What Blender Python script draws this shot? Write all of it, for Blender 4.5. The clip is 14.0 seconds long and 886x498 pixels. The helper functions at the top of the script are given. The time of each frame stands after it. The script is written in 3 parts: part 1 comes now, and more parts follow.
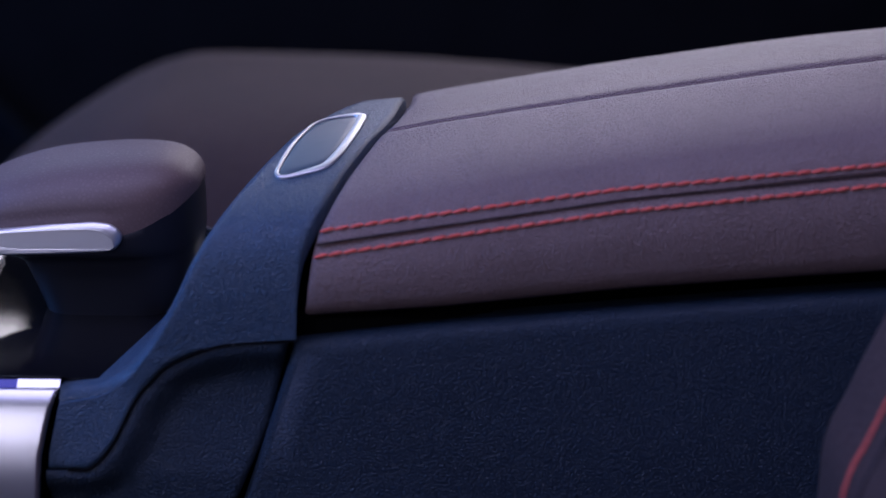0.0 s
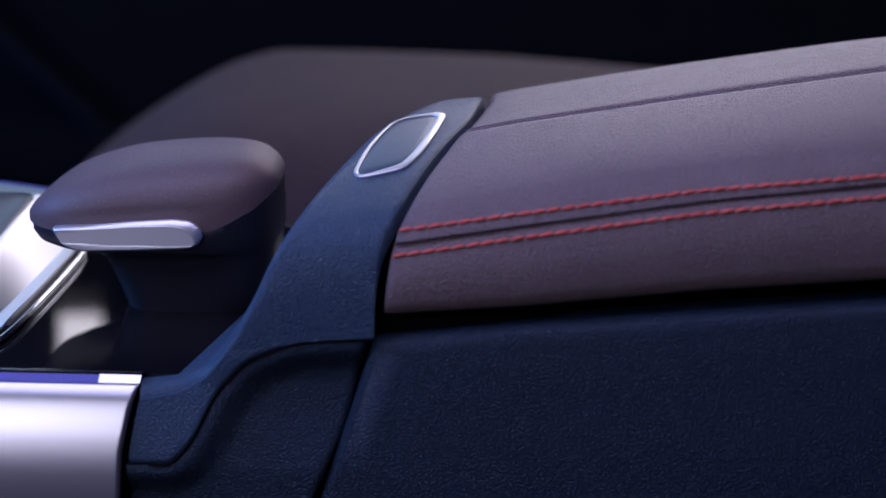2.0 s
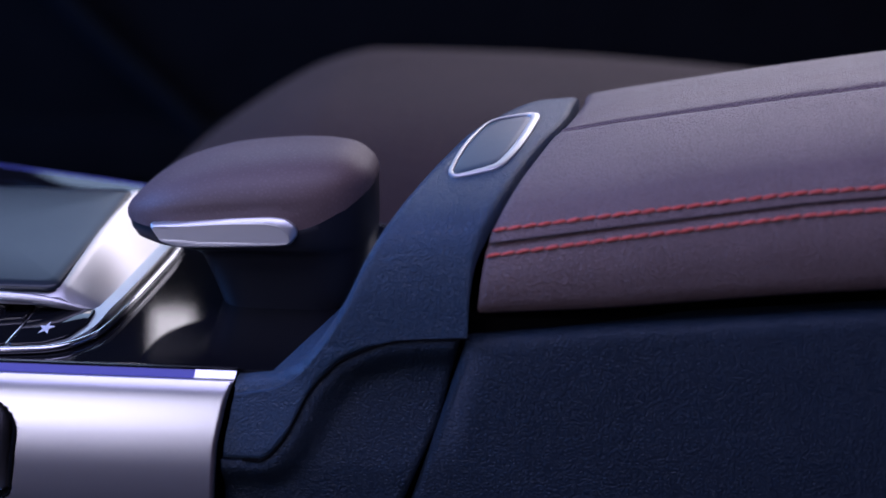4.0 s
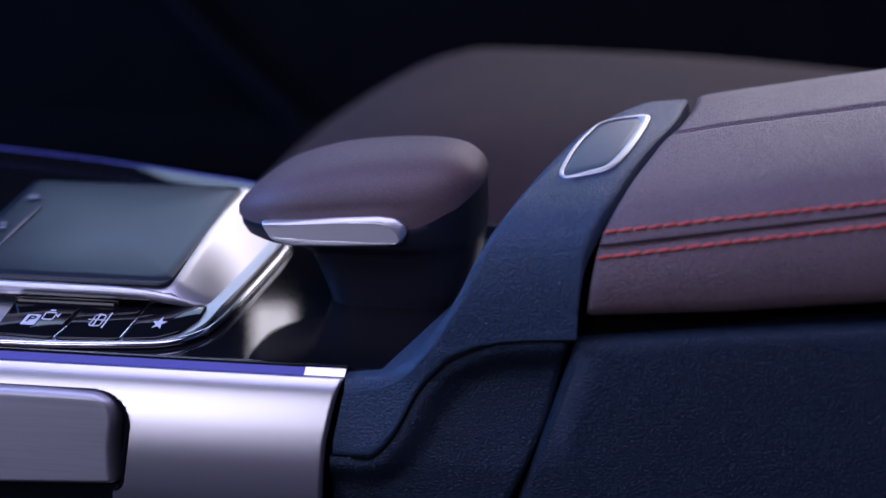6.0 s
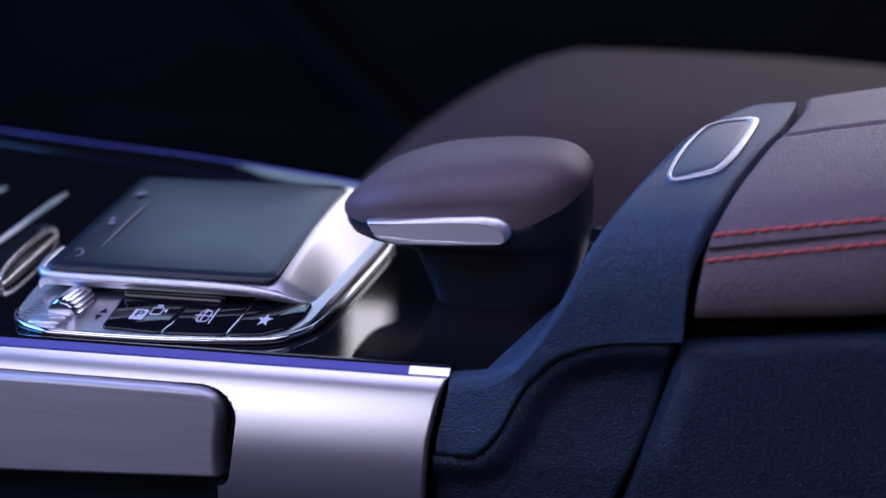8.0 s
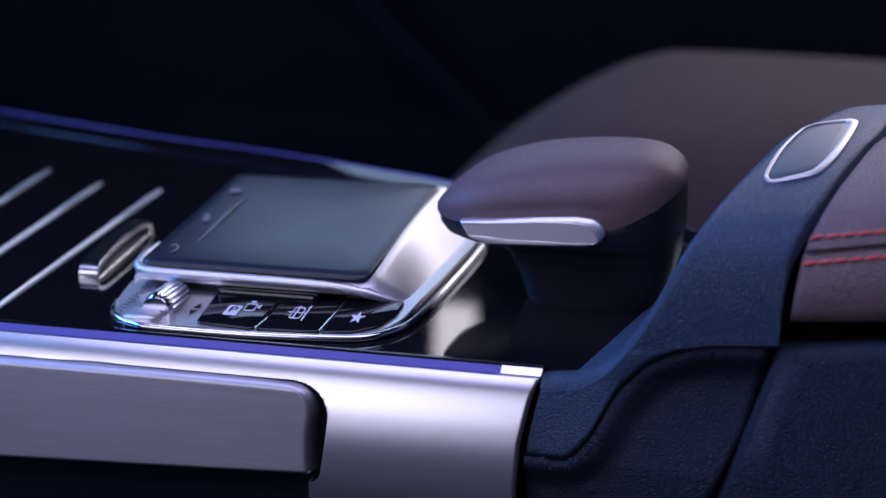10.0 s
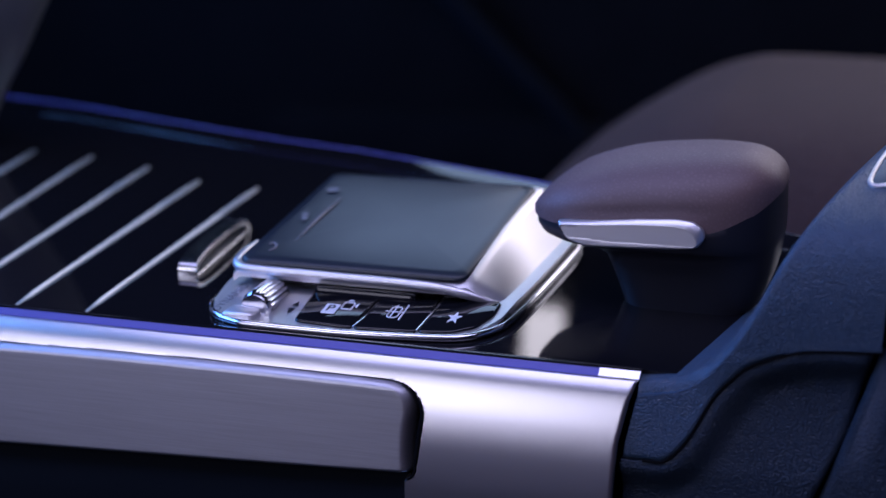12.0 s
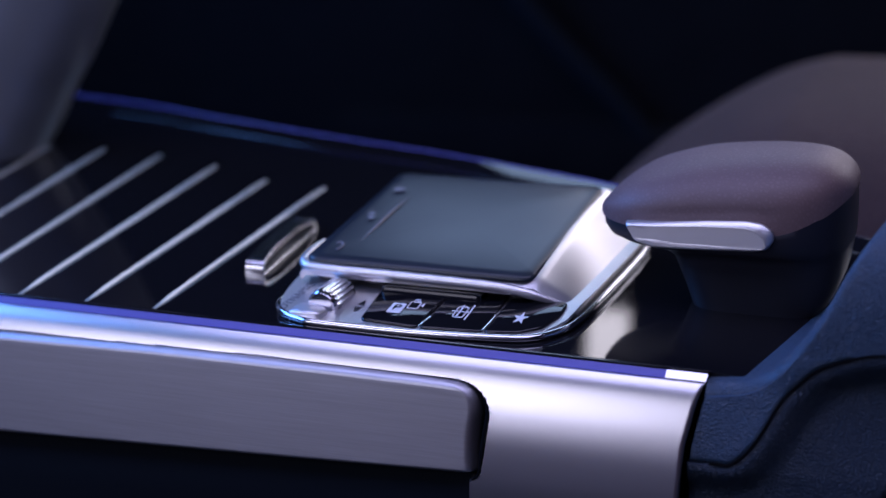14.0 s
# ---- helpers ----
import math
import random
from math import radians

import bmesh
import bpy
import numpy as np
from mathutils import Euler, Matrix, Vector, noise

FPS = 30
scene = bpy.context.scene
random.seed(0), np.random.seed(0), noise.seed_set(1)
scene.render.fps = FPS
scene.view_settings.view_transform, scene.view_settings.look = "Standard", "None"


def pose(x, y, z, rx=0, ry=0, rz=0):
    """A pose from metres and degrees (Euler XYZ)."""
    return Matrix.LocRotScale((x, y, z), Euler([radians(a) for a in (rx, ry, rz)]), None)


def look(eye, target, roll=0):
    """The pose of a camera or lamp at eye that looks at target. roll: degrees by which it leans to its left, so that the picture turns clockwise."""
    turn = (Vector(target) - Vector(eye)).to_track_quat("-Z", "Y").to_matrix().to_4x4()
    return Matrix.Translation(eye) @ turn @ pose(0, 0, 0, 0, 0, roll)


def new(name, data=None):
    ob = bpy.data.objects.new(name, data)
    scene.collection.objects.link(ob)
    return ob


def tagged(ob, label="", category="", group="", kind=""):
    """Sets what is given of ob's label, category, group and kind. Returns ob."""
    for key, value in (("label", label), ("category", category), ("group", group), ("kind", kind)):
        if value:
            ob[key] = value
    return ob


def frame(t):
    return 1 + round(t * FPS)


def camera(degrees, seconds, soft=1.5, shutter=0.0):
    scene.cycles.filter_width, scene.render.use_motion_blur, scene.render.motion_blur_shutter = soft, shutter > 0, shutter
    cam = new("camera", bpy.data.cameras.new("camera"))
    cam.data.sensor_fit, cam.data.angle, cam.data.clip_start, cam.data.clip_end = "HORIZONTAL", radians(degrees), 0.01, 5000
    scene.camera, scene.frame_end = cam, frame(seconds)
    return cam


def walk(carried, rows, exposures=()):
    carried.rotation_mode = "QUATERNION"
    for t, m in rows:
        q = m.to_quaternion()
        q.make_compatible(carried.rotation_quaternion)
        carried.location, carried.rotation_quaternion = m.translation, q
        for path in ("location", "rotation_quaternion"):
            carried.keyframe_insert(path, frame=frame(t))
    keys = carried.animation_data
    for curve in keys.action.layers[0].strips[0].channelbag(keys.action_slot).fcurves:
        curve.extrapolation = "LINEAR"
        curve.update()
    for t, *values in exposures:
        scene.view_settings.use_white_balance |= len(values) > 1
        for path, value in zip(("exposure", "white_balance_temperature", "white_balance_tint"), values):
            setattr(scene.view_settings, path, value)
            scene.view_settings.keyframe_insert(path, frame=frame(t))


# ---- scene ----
cam = camera(30.0, 14.0, soft=1.5)
# a long lens held wide open: what lies behind the console goes soft
cam.data.dof.use_dof = True
cam.data.dof.focus_distance = 0.59
cam.data.dof.aperture_fstop = 6.3
# seconds, place, then yaw to the left, pitch up and roll in degrees
ROWS = [
    (0.0, 0.1259, -0.5092, 0.2015, 0.08, -16.91, 0.58),
    (0.5, 0.1257, -0.5095, 0.2018, 0.74, -16.95, 0.52),
    (1.0, 0.1258, -0.5094, 0.2021, 1.40, -16.98, 0.45),
    (1.5, 0.1251, -0.5092, 0.2023, 2.07, -17.01, 0.37),
    (2.0, 0.1246, -0.5096, 0.2027, 2.77, -17.04, 0.28),
    (2.5, 0.1239, -0.5095, 0.2029, 3.50, -17.06, 0.19),
    (3.0, 0.1234, -0.5099, 0.2031, 4.29, -17.08, 0.11),
    (5.5, 0.1190, -0.5113, 0.2042, 8.48, -17.14, -0.29),
    (6.0, 0.1173, -0.5119, 0.2044, 9.35, -17.14, -0.35),
    (6.5, 0.1162, -0.5118, 0.2043, 10.20, -17.14, -0.41),
    (7.0, 0.1146, -0.5121, 0.2043, 11.04, -17.13, -0.47),
    (7.5, 0.1137, -0.5124, 0.2042, 11.86, -17.12, -0.53),
    (8.0, 0.1124, -0.5129, 0.2043, 12.65, -17.09, -0.59),
    (10.5, 0.1082, -0.5134, 0.2031, 16.49, -16.96, -0.85),
    (11.0, 0.1066, -0.5139, 0.2031, 17.26, -16.93, -0.90),
    (11.5, 0.1057, -0.5142, 0.2031, 18.02, -16.91, -0.95),
    (12.0, 0.1045, -0.5151, 0.2031, 18.74, -16.89, -0.99),
    (12.5, 0.1034, -0.5155, 0.2030, 19.42, -16.87, -1.03),
    (13.0, 0.1024, -0.5159, 0.2028, 20.02, -16.84, -1.08),
    (13.5, 0.1026, -0.5157, 0.2026, 20.56, -16.81, -1.13),
    (14.0, 0.1036, -0.5150, 0.2021, 21.07, -16.77, -1.20),
]
walk(cam, [(t, pose(x, y, z, 0, 0, yaw) @ pose(0, 0, 0, 90 + pitch) @ pose(0, 0, 0, 0, 0, roll)) for t, x, y, z, yaw, pitch, roll in ROWS], exposures=[(0.0, -0.04, 5790, 6)])

# ---- light: a dim car cabin lit through the roof glass and the windows ----
world = bpy.data.worlds.new("night_blue")
scene.world = world
world.use_nodes = True
world.node_tree.nodes["Background"].inputs[0].default_value = (0.10, 0.14, 0.30, 1)
world.node_tree.nodes["Background"].inputs[1].default_value = 0.022


def window_light(name, eye, target, sx, sy, watts, colour):
    data = bpy.data.lights.new(name, "AREA")
    data.shape, data.size, data.size_y, data.energy, data.color = "RECTANGLE", sx, sy, watts, colour
    ob = new(name, data)
    ob.matrix_world = look(eye, target)
    return ob


window_light("roof_glass_light", (-0.05, -0.20, 0.775), (-0.05, -0.20, 0.0), 1.1, 0.7, 6.4, (0.65, 0.575, 0.95))
window_light("windscreen_light", (-1.06, 0.05, 0.52), (0.0, 0.05, 0.05), 1.2, 0.58, 17.0, (0.15, 0.35, 1.0))
window_light("door_window_light", (-0.66, -1.02, 0.43), (-0.66, 0.0, 0.30), 0.86, 0.46, 3.3, (0.94, 0.83, 1.0))
window_light("rear_side_window_light", (0.28, 1.02, 0.47), (0.2, 0.0, 0.27), 0.6, 0.46, 3.1, (1.0, 0.86, 0.94))
window_light("far_side_window_light", (-0.34, 1.02, 0.62), (-0.3, 0.1, 0.2), 0.56, 0.26, 1.2, (0.55, 0.68, 1.0))
# added small lamp, no known window: makes the bright reflected patch on the deck
window_light("deck_patch_light", (-0.312, 1.02, 0.405), (-0.26, 0.1, 0.2), 0.042, 0.12, 0.062, (1.0, 0.86, 0.90))


# ---- materials ----
def nodes_of(name, rough=0.5, metal=0.0, colour=(0.5, 0.5, 0.5), spec=0.5):
    m = bpy.data.materials.new(name)
    m.use_nodes = True
    b = m.node_tree.nodes["Principled BSDF"]
    b.inputs["Base Color"].default_value = (*colour, 1)
    b.inputs["Roughness"].default_value = rough
    b.inputs["Metallic"].default_value = metal
    b.inputs["Specular IOR Level"].default_value = spec
    return m, m.node_tree.nodes, m.node_tree.links, b


def add_node(nodes, kind, **values):
    n = nodes.new(kind)
    for k, v in values.items():
        n.inputs[k].default_value = v
    return n


def ramp(nodes, links, source, a, b, lo=0.0, hi=1.0):
    r = nodes.new("ShaderNodeValToRGB")
    r.color_ramp.elements[0].position, r.color_ramp.elements[1].position = lo, hi
    r.color_ramp.elements[0].color, r.color_ramp.elements[1].color = (*a, 1), (*b, 1)
    links.new(source, r.inputs[0])
    return r


def grained(name, dark, light, rough, cell, depth, spec=0.5, stretch=(1, 1, 1), crease=0.35):
    """Leather or moulded plastic: pebbles parted by fine creases, with slow changes of tone."""
    m, nodes, links, b = nodes_of(name, rough, 0, light, spec)
    co = nodes.new("ShaderNodeTexCoord")
    mp = add_node(nodes, "ShaderNodeMapping", Scale=stretch)
    links.new(co.outputs["Object"], mp.inputs["Vector"])
    warp = add_node(nodes, "ShaderNodeTexNoise", Scale=cell * 0.45, Detail=2.0)
    links.new(mp.outputs[0], warp.inputs["Vector"])
    mix = nodes.new("ShaderNodeVectorMath")
    mix.operation = "MULTIPLY_ADD"
    mix.inputs[1].default_value = (1.0 / cell,) * 3
    links.new(warp.outputs["Color"], mix.inputs[0])
    links.new(mp.outputs[0], mix.inputs[2])
    vor = add_node(nodes, "ShaderNodeTexVoronoi", Scale=cell)
    vor.feature = "DISTANCE_TO_EDGE"
    links.new(mix.outputs[0], vor.inputs["Vector"])
    pebble = ramp(nodes, links, vor.outputs["Distance"], (0, 0, 0), (1, 1, 1), 0.0, crease)
    pebble.color_ramp.interpolation = "EASE"
    fine = add_node(nodes, "ShaderNodeTexNoise", Scale=cell * 3.0, Detail=3.0)
    links.new(mp.outputs[0], fine.inputs["Vector"])
    add = nodes.new("ShaderNodeMath")
    add.operation = "MULTIPLY_ADD"
    add.inputs[1].default_value = 0.12
    links.new(fine.outputs["Fac"], add.inputs[0])
    links.new(pebble.outputs[0], add.inputs[2])
    bump = add_node(nodes, "ShaderNodeBump", Strength=1.0, Distance=depth)
    links.new(add.outputs[0], bump.inputs["Height"])
    links.new(bump.outputs[0], b.inputs["Normal"])
    slow = add_node(nodes, "ShaderNodeTexNoise", Scale=18.0, Detail=4.0, Roughness=0.6)
    links.new(co.outputs["Object"], slow.inputs["Vector"])
    tone = ramp(nodes, links, slow.outputs["Fac"], dark, light, 0.3, 0.7)
    # shade in the creases, multiplied into the base colour
    crease_shade = ramp(nodes, links, pebble.outputs[0], (0.80, 0.80, 0.80), (1, 1, 1))
    shaded_tone = nodes.new("ShaderNodeVectorMath")
    shaded_tone.operation = "MULTIPLY"
    links.new(tone.outputs[0], shaded_tone.inputs[0])
    links.new(crease_shade.outputs[0], shaded_tone.inputs[1])
    links.new(shaded_tone.outputs[0], b.inputs["Base Color"])
    rr_ = add_node(nodes, "ShaderNodeMapRange")
    rr_.inputs["To Min"].default_value, rr_.inputs["To Max"].default_value = rough + 0.06, rough - 0.03
    links.new(pebble.outputs[0], rr_.inputs["Value"])
    links.new(rr_.outputs[0], b.inputs["Roughness"])
    return m


def brushed(name, colour, rough, stretch, bump_depth, streak=0.08, low=0.86):
    """Satin metal with streaks along one way."""
    m, nodes, links, b = nodes_of(name, rough, 1.0, colour)
    co = nodes.new("ShaderNodeTexCoord")
    mp = add_node(nodes, "ShaderNodeMapping", Scale=stretch)
    links.new(co.outputs["Object"], mp.inputs["Vector"])
    n = add_node(nodes, "ShaderNodeTexNoise", Scale=1.0, Detail=5.0, Roughness=0.75)
    links.new(mp.outputs[0], n.inputs["Vector"])
    r = add_node(nodes, "ShaderNodeMapRange")
    r.inputs["From Min"].default_value, r.inputs["From Max"].default_value = 0.3, 0.7
    r.inputs["To Min"].default_value, r.inputs["To Max"].default_value = rough - streak, rough + streak
    links.new(n.outputs["Fac"], r.inputs["Value"])
    links.new(r.outputs[0], b.inputs["Roughness"])
    tone = ramp(nodes, links, n.outputs["Fac"], tuple(low * c for c in colour), colour, 0.35, 0.65)
    links.new(tone.outputs[0], b.inputs["Base Color"])
    bump = add_node(nodes, "ShaderNodeBump", Strength=0.5, Distance=bump_depth)
    links.new(n.outputs["Fac"], bump.inputs["Height"])
    links.new(bump.outputs[0], b.inputs["Normal"])
    return m


def glossy(name, colour, rough, metal=0.0, smear=0.06, spec=0.5):
    """A smooth surface with faint smears and dust in its gloss."""
    m, nodes, links, b = nodes_of(name, rough, metal, colour, spec)
    co = nodes.new("ShaderNodeTexCoord")
    n = add_node(nodes, "ShaderNodeTexNoise", Scale=40.0, Detail=6.0, Roughness=0.7)
    links.new(co.outputs["Object"], n.inputs["Vector"])
    r = add_node(nodes, "ShaderNodeMapRange")
    r.inputs["To Min"].default_value, r.inputs["To Max"].default_value = max(rough - smear, 0.01), rough + smear
    links.new(n.outputs["Fac"], r.inputs["Value"])
    links.new(r.outputs[0], b.inputs["Roughness"])
    return m


def glowing(name, colour, strength):
    m, nodes, links, b = nodes_of(name, 0.4, 0, (0.05, 0.05, 0.12))
    b.inputs["Emission Color"].default_value = (*colour, 1)
    b.inputs["Emission Strength"].default_value = strength
    return m


LEATHER = grained("brown_leather", (0.158, 0.106, 0.106), (0.188, 0.127, 0.127), 0.46, 900, 0.00019, 0.5, (0.7, 1.05, 1.05), 0.22)
# brown leather of the seats, darkened: their dim light is put into the colour
SHADED_LEATHER = grained("shaded_seat_leather", (0.047, 0.022, 0.019), (0.058, 0.028, 0.024), 0.80, 420, 0.0003)
SMOOTH_LEATHER = grained("smooth_leather", (0.145, 0.097, 0.098), (0.170, 0.114, 0.116), 0.50, 600, 0.00004, 0.5, (1, 1, 1), 0.6)
# bow plastic: colour raised to carry the blue light from the windscreen
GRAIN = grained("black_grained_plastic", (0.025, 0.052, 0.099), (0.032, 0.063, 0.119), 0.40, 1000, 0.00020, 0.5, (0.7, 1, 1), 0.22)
# similar navy grain, darkened so the flanks' shade is in the colour
SHADED_GRAIN = grained("shaded_grained_vinyl", (0.010, 0.021, 0.043), (0.013, 0.027, 0.054), 0.50, 900, 0.00022, 0.4, (0.7, 1, 1), 0.24)
TRIM = brushed("satin_aluminium", (0.73, 0.72, 0.74), 0.29, (4, 900, 900), 0.0, 0.006, 0.99)
FLAP = brushed("brushed_aluminium", (0.54, 0.53, 0.57), 0.44, (28, 2300, 2300), 0.0, 0.05, 0.84)
SILVER = glossy("satin_silver", (0.76, 0.75, 0.77), 0.33, 1.0, 0.03)
SATIN = glossy("fine_satin_silver", (0.78, 0.77, 0.79), 0.42, 1.0, 0.02)
CHROME = glossy("polished_chrome", (0.80, 0.81, 0.84), 0.16, 1.0, 0.03)
GLOSS = glossy("piano_black", (0.006, 0.006, 0.008), 0.05, 0.0, 0.02)
PAD = glossy("touchpad_satin_black", (0.015, 0.021, 0.031), 0.32, 0.0, 0.05)
BLACK = glossy("soft_black_plastic", (0.009, 0.010, 0.016), 0.45, 0.0, 0.06, 0.35)
NAVY = glossy("smooth_navy_plastic", (0.020, 0.042, 0.078), 0.36, 0.0, 0.04)
GAP = glossy("shut_line_black", (0.003, 0.003, 0.004), 0.8, 0.0, 0.05, 0.05)
MARK = glossy("white_print", (0.75, 0.75, 0.78), 0.5)
GREY_MARK = glossy("grey_print", (0.20, 0.21, 0.24), 0.5)
THREAD = grained("red_thread", (0.88, 0.12, 0.09), (0.96, 0.17, 0.13), 0.55, 2600, 0.0001)
DARK_THREAD = grained("brown_thread", (0.030, 0.015, 0.016), (0.045, 0.022, 0.024), 0.6, 2600, 0.0001)
LED = glowing("ambient_light_strip", (0.09, 0.07, 1.0), 0.25)
CARPET = grained("dark_carpet", (0.008, 0.008, 0.010), (0.013, 0.013, 0.016), 0.9, 900, 0.001)
LINING = grained("dark_roof_lining", (0.012, 0.012, 0.015), (0.017, 0.017, 0.021), 0.9, 600, 0.0004)
DOOR = grained("dark_door_skin", (0.0085, 0.0082, 0.0095), (0.011, 0.0105, 0.012), 0.95, 500, 0.0003, 0.02)
STRIP = glossy("dull_metal_strip", (0.32, 0.35, 0.42), 0.30, 1.0, 0.03)
DOOR_RAIL = glossy("dark_satin_rail", (0.004, 0.006, 0.010), 0.9, 0.0, 0.05, 0.1)
STITCH_GREY = glossy("grey_satin_trim", (0.22, 0.24, 0.28), 0.35, 0.4)


# ---- mesh helpers ----
def part(name, bm, material, parent=None, label="", sharp=40):
    for e in bm.edges:
        e.smooth = not (len(e.link_faces) == 2 and e.calc_face_angle(0) > radians(sharp))
    for f in bm.faces:
        f.smooth = True
    me = bpy.data.meshes.new(name)
    bm.to_mesh(me)
    bm.free()
    me.materials.append(material)
    ob = new(name, me)
    ob.parent = parent
    if label:
        tagged(ob, label)
    return ob


def thing(name, label, category, group="", kind=""):
    return tagged(new(name), label, category, group, kind)


def interp(x, pts):
    return float(np.interp(x, [p[0] for p in pts], [p[1] for p in pts]))


def smooth_curve(pts, n):
    """n points along a soft curve through pts (2D or 3D)."""
    p = np.array(pts, float)
    p = np.vstack([2 * p[0] - p[1], p, 2 * p[-1] - p[-2]])
    out = []
    segs = len(p) - 3
    for k in range(n):
        s = k / (n - 1) * segs
        i = min(int(s), segs - 1)
        u = s - i
        a, b, c, d = p[i], p[i + 1], p[i + 2], p[i + 3]
        out.append(0.5 * (2 * b + (c - a) * u + (2 * a - 5 * b + 4 * c - d) * u**2 + (3 * b - a - 3 * c + d) * u**3))
    return np.array(out)


def sheet(rows, thick=None, close=False):
    """A surface through rows of points; thick: a vector by which a second skin is set off, so that it is solid."""
    bm = bmesh.new()
    vs = [[bm.verts.new(p) for p in row] for row in rows]
    def skin(g, flip):
        for a, b in zip(g, g[1:]):
            m = len(a)
            for k in range(m if close else m - 1):
                q = (a[k], a[(k + 1) % m], b[(k + 1) % m], b[k])
                bm.faces.new(q[::-1] if flip else q)
    skin(vs, False)
    if thick is not None:
        off = Vector(thick)
        ws = [[bm.verts.new(v.co + off) for v in row] for row in vs]
        skin(ws, True)
        loop = [(0, k) for k in range(len(vs[0]))] + [(r, len(vs[0]) - 1) for r in range(1, len(vs))]
        loop += [(len(vs) - 1, k) for k in range(len(vs[0]) - 2, -1, -1)] + [(r, 0) for r in range(len(vs) - 2, 0, -1)]
        for (a, b), (c, d) in zip(loop, loop[1:] + loop[:1]):
            bm.faces.new((vs[a][b], ws[a][b], ws[c][d], vs[c][d]))
    bmesh.ops.recalc_face_normals(bm, faces=bm.faces)
    return bm


def loft(rings, cap=True):
    bm = bmesh.new()
    vs = [[bm.verts.new(p) for p in r] for r in rings]
    for a, b in zip(vs, vs[1:]):
        for k in range(len(a)):
            bm.faces.new((a[k], a[(k + 1) % len(a)], b[(k + 1) % len(a)], b[k]))
    if cap:
        bm.faces.new(vs[0])
        bm.faces.new(vs[-1])
    bmesh.ops.recalc_face_normals(bm, faces=bm.faces)
    return bm


def rounded(x0, x1, y0, y1, r, n=6):
    """A rounded rectangle, as 2D points."""
    out = []
    for cx, cy, a0 in ((x1 - r, y1 - r, 0), (x0 + r, y1 - r, 90), (x0 + r, y0 + r, 180), (x1 - r, y0 + r, 270)):
        for k in range(n + 1):
            a = radians(a0 + 90 * k / n)
            out.append((cx + r * math.cos(a), cy + r * math.sin(a)))
    return out


def inset2(pts, d):
    """The outline drawn in by d."""
    p = np.array(pts)
    nxt, prv = np.roll(p, -1, 0), np.roll(p, 1, 0)
    t = nxt - prv
    t /= np.linalg.norm(t, axis=1)[:, None] + 1e-9
    area = 0.5 * np.sum(p[:, 0] * nxt[:, 1] - nxt[:, 0] * p[:, 1])
    nrm = np.stack([-t[:, 1], t[:, 0]], 1) * (1 if area > 0 else -1)
    return p + nrm * d


def plate(outline, put, h0, h1, edge=0.0005):
    """A solid from a 2D outline; put(u, v, h) gives the place; its upper edge is rounded."""
    levels = [(0, h0), (0, h1 - edge * (1 if h1 > h0 else -1)), (0.3 * edge, h1 - 0.3 * edge * (1 if h1 > h0 else -1)), (edge, h1)]
    rings = []
    for d, h in levels:
        o = inset2(outline, d) if d else np.array(outline)
        rings.append([put(u, v, h) for u, v in o])
    return loft(rings)


def corner_poly(pts, r=0.0012, n=4):
    """A polygon with small rounded corners."""
    out = []
    m = len(pts)
    for k in range(m):
        a, b, c = Vector(pts[k - 1]), Vector(pts[k]), Vector(pts[(k + 1) % m])
        p, q = b + (a - b).normalized() * r, b + (c - b).normalized() * r
        for j in range(n + 1):
            t = j / n
            out.append(tuple((1 - t) ** 2 * p + 2 * t * (1 - t) * b + t * t * q))
    return out


def rolled(d, r):
    """How far a rounded edge of radius r falls back at a distance d from it."""
    return r - math.sqrt(max(r * r - (r - min(d, r)) ** 2, 0))


def box(x0, x1, y0, y1, z0, z1, r=0.004, n=4):
    o = rounded(x0, x1, y0, y1, r, n)
    return plate(o, lambda u, v, h: (u, v, h), z0, z1, min(r, abs(z1 - z0) * 0.4))


def tube(points, radius, n=8, closed=False):
    p = np.array(points, float)
    rings = []
    for k in range(len(p)):
        a, b = p[max(k - 1, 0)], p[min(k + 1, len(p) - 1)]
        if closed:
            a, b = p[k - 1], p[(k + 1) % len(p)]
        t = Vector(b - a).normalized()
        s = t.cross(Vector((0, 0, 1)))
        s = s.normalized() if s.length > 0.05 else t.cross(Vector((0, 1, 0))).normalized()
        u = s.cross(t)
        rad = radius(k / (len(p) - 1)) if callable(radius) else radius
        rings.append([Vector(p[k]) + rad * (math.cos(2 * math.pi * j / n) * s + math.sin(2 * math.pi * j / n) * u) for j in range(n)])
    if closed:
        rings.append(rings[0])
        return loft(rings, False)
    return loft(rings)


# ---- the cabin round the console ----
def slab(name, x0, x1, y0, y1, z0, z1, mat, label):
    ob = part(name, box(x0, x1, y0, y1, z0, z1, 0.01, 2), mat)
    return tagged(ob, label, name.split("_")[0], kind="structure")


slab("floor", -1.1, 1.4, -1.05, 1.05, -0.40, -0.36, CARPET, "dark carpeted car floor under the console")
slab("wall_front", -1.14, -1.1, -1.05, 1.05, -0.36, 0.30, LINING, "dark bulkhead under the windscreen")
slab("wall_rear", 1.4, 1.44, -1.05, 1.05, -0.36, 0.80, LINING, "dark rear end of the cabin")
# unseen wall, its lighter leather added to reflect into the metal trim
slab("wall_near", -1.1, 1.4, -1.09, -1.05, -0.36, 0.80, LEATHER, "unseen brown leather wall added behind the camera to brighten the trim")
slab("wall_far", -1.1, 1.4, 1.05, 1.09, -0.36, 0.22, DOOR, "dark far door below its window")
slab("ceiling", -0.7, 1.4, -0.10, 1.05, 0.80, 0.84, LINING, "dark roof lining beside the roof glass")

